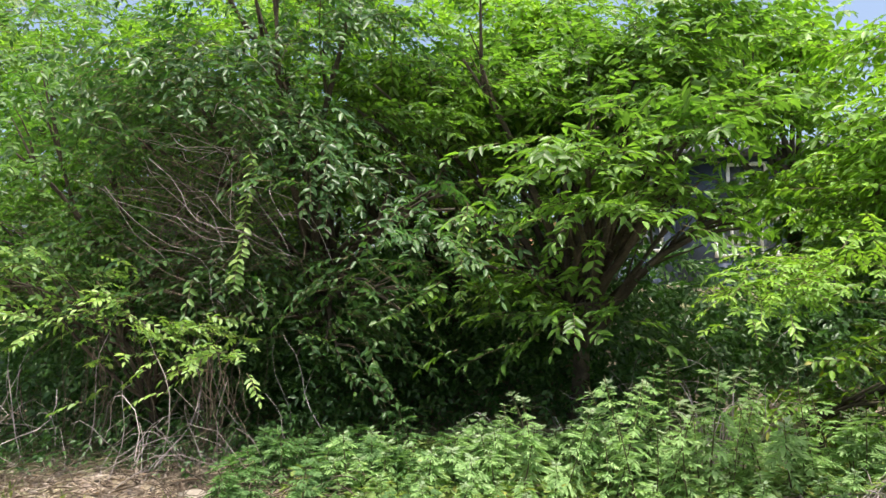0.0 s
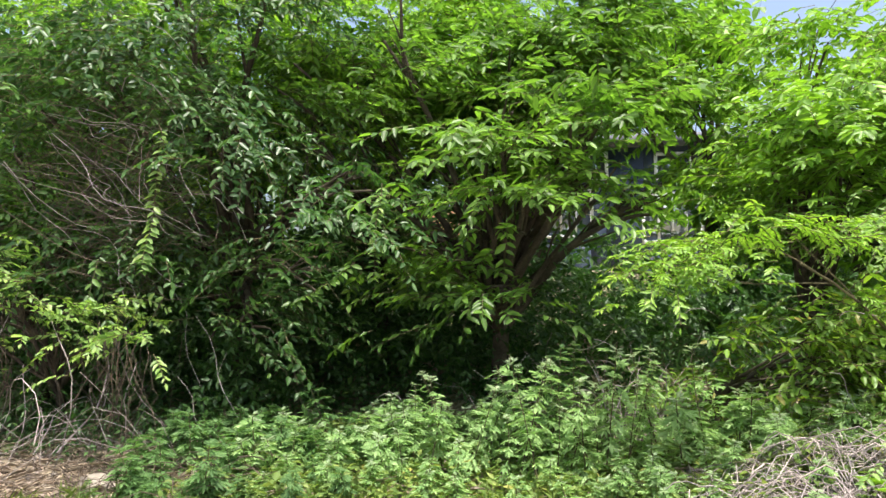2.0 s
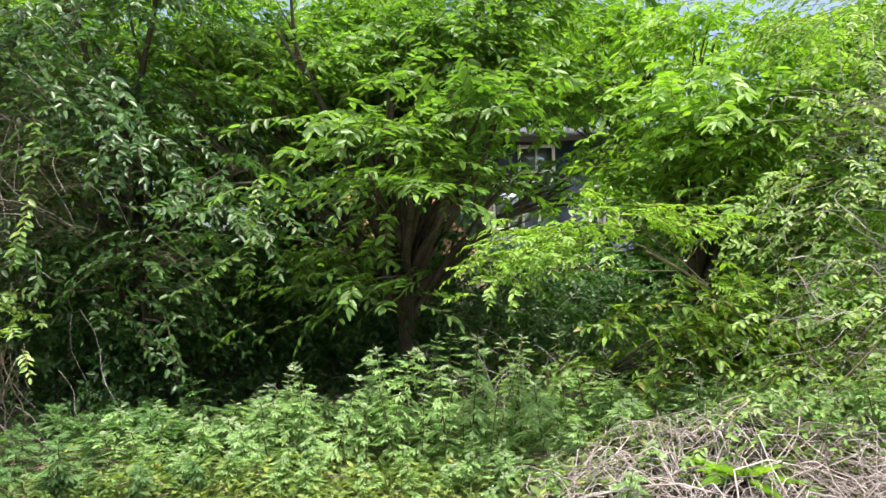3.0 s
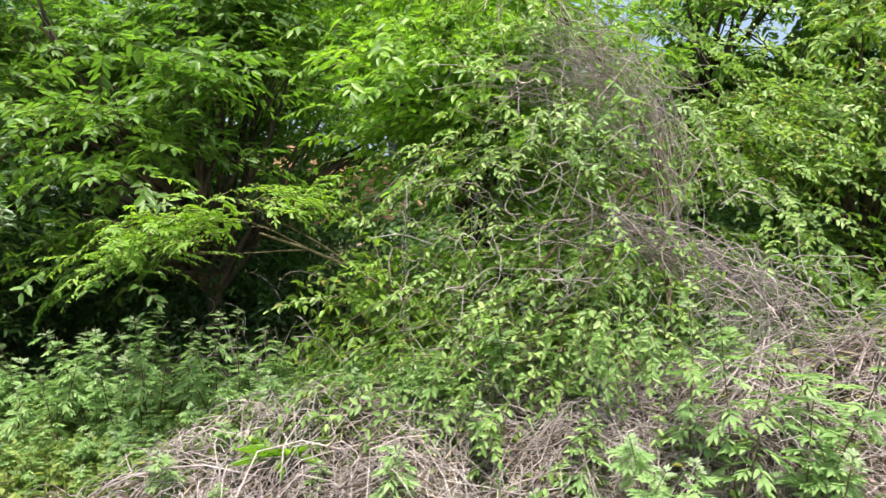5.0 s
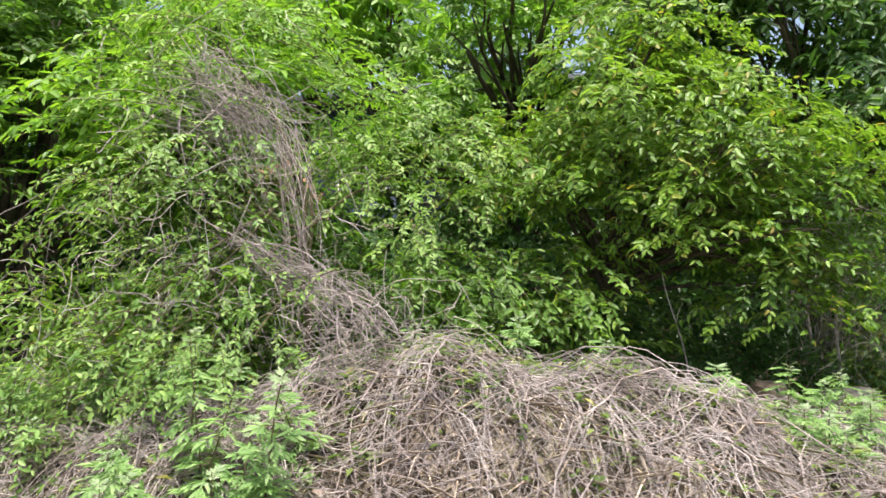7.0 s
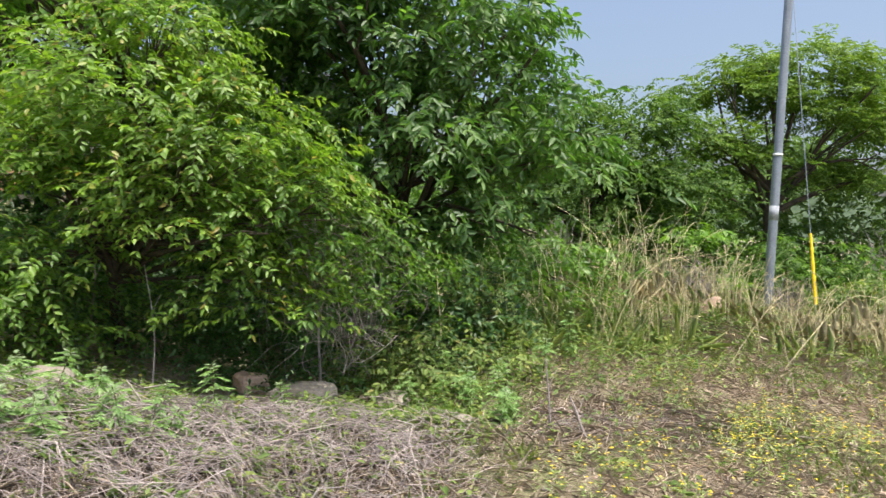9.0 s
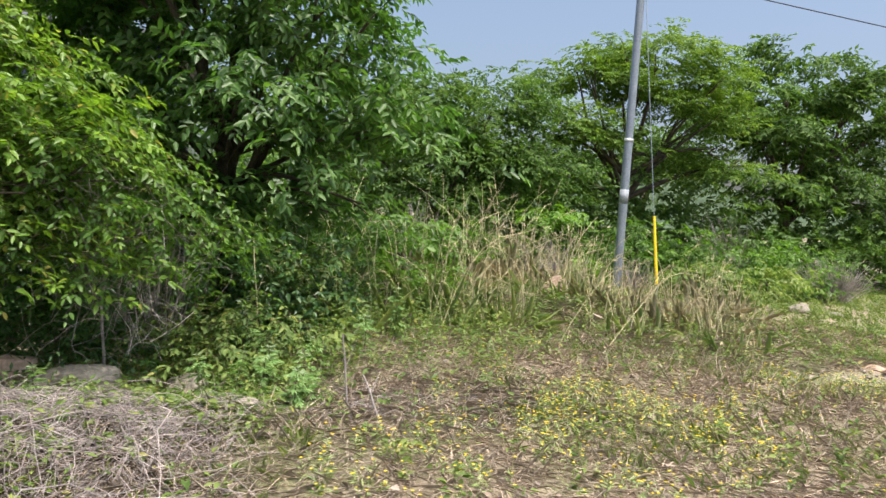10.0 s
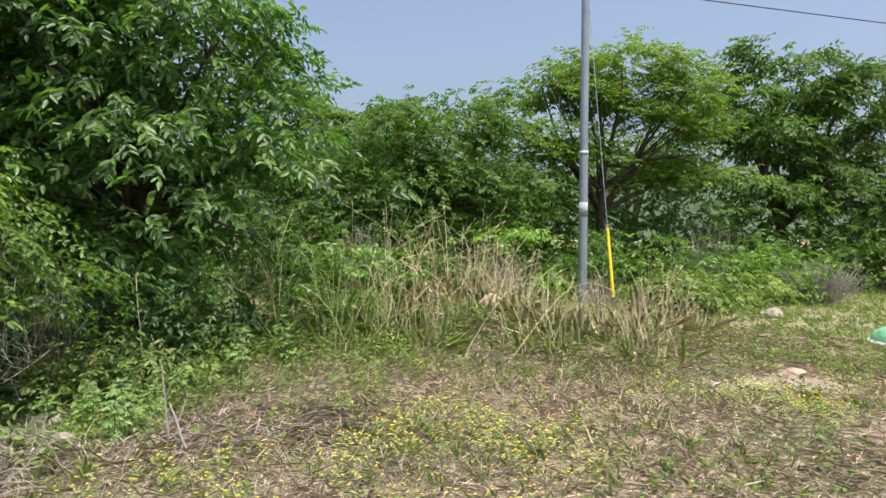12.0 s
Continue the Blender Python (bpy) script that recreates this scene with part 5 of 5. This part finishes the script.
twig_bush(120, 21.6, 14.0, 1.2, 1.9, 130, "bare grey-brown dead bush at the field edge")
twig_bush(121, 23.9, 13.0, 1.5, 1.0, 420, "low heap of grey-brown dead brush")
twig_bush(122, 13.0, 11.6, 0.8, 1.4, 90, "bare grey dead bush behind reeds")
twig_bush(123, 15.5, 11.0, 0.8, 0.9, 110, "bare brown dead brush beside the pole")
twig_bush(124, 17.6, 11.6, 0.6, 0.7, 90, "low dead brush at the foot of the pole")
twig_bush(125, 9.5, 6.9, 0.6, 1.3, 60, "bare brown twigs under the dark tree")
twig_bush(126, 2.6, 4.75, 0.5, 0.6, 30, "small dead brush among the weeds")

# ---- stones ----


def stone(seed, x, y, sx_, sy_, sz_, mat, label, sink=0.25):
    rng = np.random.default_rng(seed)
    bm = bmesh.new()
    bmesh.ops.create_icosphere(bm, subdivisions=3, radius=1)
    ph = rng.uniform(0, 20, 3)
    cuts = [(unit(rng.normal(0, 1, 3)), rng.uniform(0.6, 0.85)) for _ in range(7)]
    for v in bm.verts:
        c = np.array(v.co)
        for nrm, dd in cuts:
            k = c @ nrm - dd
            if k > 0:
                c = c - nrm * k * 0.9
        c = c * (1 + 0.10 * noise.noise(Vector(c * 2.2 + ph)) + 0.05 * noise.noise(Vector(c * 6 + ph)))
        v.co = c * [sx_, sy_, sz_]
    me = bpy.data.meshes.new("stone")
    bm.to_mesh(me)
    bm.free()
    me.materials.append(mat)
    ob = tagged(new("stone", me), label, "stone", "stones on the ground")
    ob.matrix_basis = pose(x, y, G(x, y) + sz_ * (1 - sink) * 0.6, 0, 0, rng.uniform(0, 40))
    return ob


stone(130, 8.6, 5.8, 0.17, 0.15, 0.17, ROCK_PINK, "rough pinkish stone beside the vine shrub")
stone(131, 9.1, 5.6, 0.34, 0.2, 0.14, ROCK, "long pale stone half sunk in soil")
stone(132, 9.85, 5.65, 0.17, 0.14, 0.13, ROCK, "pale angular stone at the shrub's foot")
stone(133, 9.5, 5.5, 0.14, 0.12, 0.09, ROCK, "small pale stone among weeds")
stone(134, 14.5, 8.75, 0.2, 0.16, 0.2, ROCK_PINK, "pale pinkish stone among the dry reeds")
stone(135, 20.5, 10.4, 0.3, 0.2, 0.13, ROCK, "grey-white broken concrete lump in grass")
stone(136, 21.6, 10.6, 0.26, 0.15, 0.08, ROCK, "grey-white broken lump in grass")
stone(137, 19.8, 8.0, 0.2, 0.15, 0.06, ROCK, "flat pale stone in grass")
stone(138, 16.9, 5.7, 0.13, 0.1, 0.05, ROCK_PINK, "flat reddish stone on bare ground")
stone(139, 16.2, 5.45, 0.11, 0.08, 0.04, ROCK, "flat pale stone on bare ground")
stone(140, 17.5, 7.6, 0.14, 0.12, 0.05, ROCK, "small pale stone in the grass")
stone(141, 6.45, 2.45, 0.11, 0.08, 0.1, ROCK, "pale stone showing through the dead vines", 0.0)
stone(142, 6.15, 2.5, 0.09, 0.07, 0.08, ROCK_PINK, "pinkish stone showing through the dead vines", 0.0)
stone(144, 7.3, 4.95, 0.2, 0.15, 0.13, ROCK, "pale rounded stone among dead vines behind the heap", 0.0)
stone(145, 7.0, 4.9, 0.11, 0.09, 0.09, ROCK, "small pale stone among dead vines behind the heap", 0.0)
stone(146, -0.55, 3.7, 0.17, 0.13, 0.07, ROCK, "flat grey stone lying on straw")
stone(143, 10.3, 4.55, 0.1, 0.08, 0.06, ROCK, "small pale stone at the heap's end")


def pebbles():
    rng = np.random.default_rng(150)
    bag = Bag()
    n = 1300
    x = np.concatenate([rng.uniform(10, 18, 700), rng.normal(16.3, 0.8, 400), rng.uniform(-1.5, 3, 200)])
    y = np.concatenate([rng.uniform(2.9, 6.5, 700), rng.normal(5.4, 0.4, 400), rng.uniform(2.6, 4.0, 200)])
    s = rng.uniform(0.008, 0.03, n)
    oct_v = np.array([[1, 0, 0], [0, 1, 0], [-1, 0, 0], [0, -1, 0], [0, 0, 0.7], [0, 0, -0.7]], float)
    v = np.stack([x, y, height(x, y) + s * 0.25], -1)[:, None] + oct_v[None] * s[:, None, None] * rng.uniform(0.6, 1.3, (n, 6, 1))
    k = np.arange(n)[:, None, None] * 6
    f = (k + np.array([[0, 1, 4], [1, 2, 4], [2, 3, 4], [3, 0, 4], [1, 0, 5], [2, 1, 5], [3, 2, 5], [0, 3, 5]])[None]).reshape(-1, 3)
    bag.add(v, f)
    tagged(new("pebbles", bag.mesh("pebbles", ROCK)), "small pale pebbles in the dry soil", "pebbles", kind="stuff")


pebbles()

# ---- pole, guy wire, cable ----


def ring_profile(bag, rz, sides=20, at=(0, 0, 0)):
    a = np.arange(sides) * 2 * np.pi / sides
    v = np.array([[(at[0] + r * np.cos(t), at[1] + r * np.sin(t), at[2] + z) for t in a] for r, z in rz])
    i = np.arange(len(rz) * sides).reshape(len(rz), sides)
    j = np.roll(i, -1, 1)
    bag.add(v, np.stack([i[:-1], j[:-1], j[1:], i[1:]], -1).reshape(-1, 4))
    bag.add(v[-1], np.arange(sides)[None])


def utility_pole():
    x, y = 17.38, 11.92
    z = G(x, y)
    ob = thing("utility_pole", "grey galvanised steel utility pole standing in dry brush", "pole", at=(x, y, z))
    b = Bag()
    ring_profile(b, [(0.086, -0.1), (0.085, 2.9), (0.079, 3.0), (0.078, 5.9), (0.074, 6.0), (0.073, 6.75), (0.0, 6.77)])
    part("shaft", b, STEEL, ob, smooth=False)
    for h, w in ((2.98, 0.05),):
        b = Bag()
        ring_profile(b, [(0.08, h - w / 2), (0.092, h - w / 2), (0.092, h + w / 2), (0.08, h + w / 2)])
        part("band", b, STEEL_LIGHT, ob, "bright joint band")
    b = Bag()
    ring_profile(b, [(0.084, 1.72), (0.0885, 1.72), (0.0885, 2.0), (0.084, 2.0)])
    part("number_plate", b, STEEL_PALE, ob, "pale wrapped marker sleeve")
    b = Bag()
    ring_profile(b, [(0.07, 6.1), (0.1, 6.1), (0.1, 6.2), (0.07, 6.2)])
    part("clamp", b, STEEL, ob)
    gx, gy = 17.2, 10.22
    g = thing("guy_wire", "thin steel guy wire with yellow guard sleeve", "wire", at=(gx, gy, G(gx, gy)))
    top, foot = np.array([17.36 - gx, 11.8 - gy, z + 6.15 - G(gx, gy)]), np.array([0, 0, 0.0])
    b = Bag()
    tubes(b, np.stack([foot + (top - foot) * s for s in np.linspace(0, 1, 5)])[None], np.full((1, 5), 0.007), 6)
    part("wire", b, STEEL, g)
    s0, s1 = 0.055, 0.25
    b = Bag()
    p = np.stack([foot + (top - foot) * s for s in np.linspace(s0, s1, 5)])
    tubes(b, p[None], np.array([[0.027, 0.027, 0.026, 0.025, 0.022]]), 10)
    part("guard_sleeve", b, YELLOW, g, "bright yellow plastic guard")
    c = thing("overhead_cable", "black overhead cable running from the pole top", "cable", at=(x + 0.08, y, 6.46))
    xs = np.linspace(0, 32, 40)
    b = Bag()
    tubes(b, np.stack([xs, 0.105 * xs, 0.012 * xs + 0.0004 * xs ** 2], -1)[None], np.full((1, 40), 0.012), 6)
    part("strand", b, CABLE, c)


utility_pole()


def box(bag, x0, x1, y0, y1, z0, z1):
    v = [(x, y, z) for x in (x0, x1) for y in (y0, y1) for z in (z0, z1)]
    bag.add(v, [[0, 1, 3, 2], [4, 6, 7, 5], [0, 4, 5, 1], [2, 3, 7, 6], [0, 2, 6, 4], [1, 5, 7, 3]])


def house():
    x0, x1, y0, y1 = 1.7, 8.4, 15.0, 20.0
    z0, z1 = 1.3, 4.65
    ob = thing("house", "navy-clad house with white window frames behind trees", "house", at=(x0, y0, z0))
    inv = Matrix.Translation((-x0, -y0, -z0))
    wins = [(2.6, 3.9, 2.55, 3.55), (3.55, 4.25, 3.85, 4.35), (5.1, 6.3, 2.4, 3.4), (7.5, 8.15, 4.0, 4.45), (5.4, 6.1, 3.8, 4.3)]

    def put(name, bag, mat, parent, label=""):
        o = part(name, bag, mat, parent, label)
        if parent is ob:
            o.matrix_parent_inverse = inv
        return o

    # front wall in strips round the openings
    b = Bag()
    xs = sorted({x0, x1, *[w[0] for w in wins], *[w[1] for w in wins]})
    for a, c in zip(xs[:-1], xs[1:]):
        z = z0 - 0.3
        for w in sorted((w for w in wins if w[0] <= a and w[1] >= c), key=lambda w: w[2]):
            box(b, a, c, y0, y0 + 0.2, z, w[2])
            z = w[3]
        box(b, a, c, y0, y0 + 0.2, z, z1)
    box(b, x0, x0 + 0.2, y0 + 0.2, y1, z0 - 0.3, z1)
    box(b, x1 - 0.2, x1, y0 + 0.2, y1, z0 - 0.3, z1)
    box(b, x0, x1, y1, y1 + 0.2, z0 - 0.3, z1)
    put("wall", b, NAVY, ob)
    b = Bag()
    v = [(x0 - 0.4, y0 - 0.4, z1), (x1 + 0.4, y0 - 0.4, z1), (x1 + 0.4, y1 + 0.4, z1), (x0 - 0.4, y1 + 0.4, z1), (x0 + 1.5, 17.5, z1 + 0.7), (x1 - 1.5, 17.5, z1 + 0.7),
         (x0 - 0.4, y0 - 0.4, z1 - 0.15), (x1 + 0.4, y0 - 0.4, z1 - 0.15), (x1 + 0.4, y1 + 0.4, z1 - 0.15), (x0 - 0.4, y1 + 0.4, z1 - 0.15)]
    b.add(v, [[0, 1, 5, 4], [2, 3, 4, 5], [0, 6, 7, 1], [1, 7, 8, 2], [2, 8, 9, 3], [3, 9, 6, 0], [6, 9, 8, 7]])
    b.add(v, [[1, 2, 5], [3, 0, 4]])
    put("roof", b, ROOF, ob)
    b = Bag()
    ring_profile(b, [(0.05, z0), (0.05, z1 - 0.16), (0.0, z1 - 0.15)], 12, (7.1, y0 - 0.06, 0))
    put("downpipe", b, WHITE, ob, "white downpipe")
    for a, c, d, e in wins:
        f = Bag()
        t = 0.07
        v = [(x, y, z) for y in (y0 - 0.03, y0 + 0.05) for k in (t, 0) for x, z in ((a - k, d - k), (c + k, d - k), (c + k, e + k), (a - k, e + k))]
        quads = []
        for k in range(4):
            n = (k + 1) % 4
            quads += [[k, n, n + 4, k + 4], [k + 8, k + 12, n + 12, n + 8], [k, k + 8, n + 8, n], [k + 4, n + 4, n + 12, k + 12]]
        f.add(v, quads)
        w = put("window", f, WHITE, ob, "white window frame")
        for k in range(1, 1 + int((c - a) / 0.4)):
            m = a + k * (c - a) / (1 + int((c - a) / 0.4))
            f = Bag()
            box(f, m - 0.025, m + 0.025, y0 - 0.01, y0 + 0.04, d, e)
            part("mullion", f, WHITE, w)
        g = Bag()
        box(g, a, c, y0 + 0.06, y0 + 0.08, d, e)
        part("pane", g, GLASS, w)


house()


def earth_bank():
    rng = np.random.default_rng(160)
    n, m = 40, 16
    x, k = np.linspace(-2.5, 2.6, n), np.linspace(0, 1, m)
    ph = rng.uniform(0, 6, 4)
    top = 2.35 * np.sin(np.pi * (x + 2.9) / 5.9) ** 0.5 * (0.9 + 0.1 * np.sin(3 * x + ph[0]))
    z = 1.2 + top[:, None] * k[None] ** 0.85
    y = 12.6 + 1.6 * k[None] + 0.2 * np.sin(4 * x[:, None] + ph[1]) + rng.normal(0, 0.06, (n, m))
    z = z + rng.normal(0, 0.05, z.shape)
    i = np.arange(n * m).reshape(n, m)
    bag = Bag()
    v = np.stack([np.repeat(x[:, None], m, 1), y, z], -1)
    bag.add(v, np.stack([i[:-1, :-1], i[1:, :-1], i[1:, 1:], i[:-1, 1:]], -1).reshape(-1, 4))
    back = v[:, -1] + [0, 2.0, 0.0]
    bag.add(np.concatenate([v[:, -1], back]), np.stack([np.arange(n - 1), np.arange(1, n), np.arange(1, n) + n, np.arange(n - 1) + n], -1))
    tagged(new("earth_bank", bag.mesh("earth_bank", ORANGE, True)), "bare orange earth bank beside the house", "earth bank", kind="structure")


earth_bank()


def green_lid():
    """Upturned green plastic tub on white blocks at the lane side of the field."""
    x, y = 20.35, 7.5
    ob = thing("plastic_tub", "upturned green plastic tub with pale rim on grass", "tub", at=(x, y, G(x, y)))
    b = Bag()
    ring_profile(b, [(0.46, 0.1), (0.45, 0.16), (0.4, 0.23), (0.3, 0.28), (0.12, 0.3), (0.0, 0.3)], 28)
    part("body", b, GREEN_PLASTIC, ob, smooth=True)
    b = Bag()
    ring_profile(b, [(0.46, 0.0), (0.5, 0.03), (0.5, 0.1), (0.46, 0.104)], 28)
    part("rim", b, STEEL_LIGHT, ob, "pale grey-white rim", True)
    b = Bag()
    box(b, -0.12, 0.22, -0.1, 0.12, 0.296, 0.36)
    part("block", b, WHITE, ob, "white block lying on top")


green_lid()


def hanging_spray(seed, a, b, leaf, n, leaf_len, label):
    """A leafy vine that hangs free in front of the shrubs."""
    rng = np.random.default_rng(seed)
    ob = thing("hanging_vine", label, "vine", at=a)
    p = bend(rng, (0, 0, 0), np.array(b) - np.array(a), 12, 0, 0.06)
    sb, lb = Bag(), Bag()
    tubes(sb, p[None], np.linspace(0.004, 0.0015, 12)[None], 5)
    part("stem", sb, TWIG, ob)
    s = np.linspace(0.05, 1, n)
    base = np.stack([np.interp(s, np.linspace(0, 1, 12), p[:, k]) for k in range(3)], -1)
    for sign in (1, -1):
        d = np.stack([sign * rng.uniform(0.6, 1.1, n), rng.normal(-0.35, 0.35, n), rng.uniform(-0.9, -0.1, n)], -1)
        ln = leaf_len * rng.uniform(0.7, 1.2, n)
        leaves(lb, base, d, np.tile([[0, -0.6, 0.8]], (n, 1)) + rng.normal(0, 0.25, (n, 3)), ln, ln * 0.45, True)
    part("foliage", lb, GREENS[leaf], ob)


hanging_spray(170, (-0.42, 4.1, 2.62), (-0.5, 4.05, 1.7), "vine", 26, 0.075, "leafy vine hanging straight down before the thicket")
hanging_spray(171, (1.05, 4.1, 2.2), (1.0, 4.05, 1.6), "vine", 18, 0.06, "short leafy vine hanging from a bough")
hanging_spray(172, (0.85, 4.2, 1.7), (0.45, 4.15, 1.45), "mid", 14, 0.07, "leafy twig drooping from a bough")
hanging_spray(173, (-1.5, 4.05, 1.75), (-0.75, 4.0, 1.15), "vine", 30, 0.05, "arching leafy vine over bare stems")
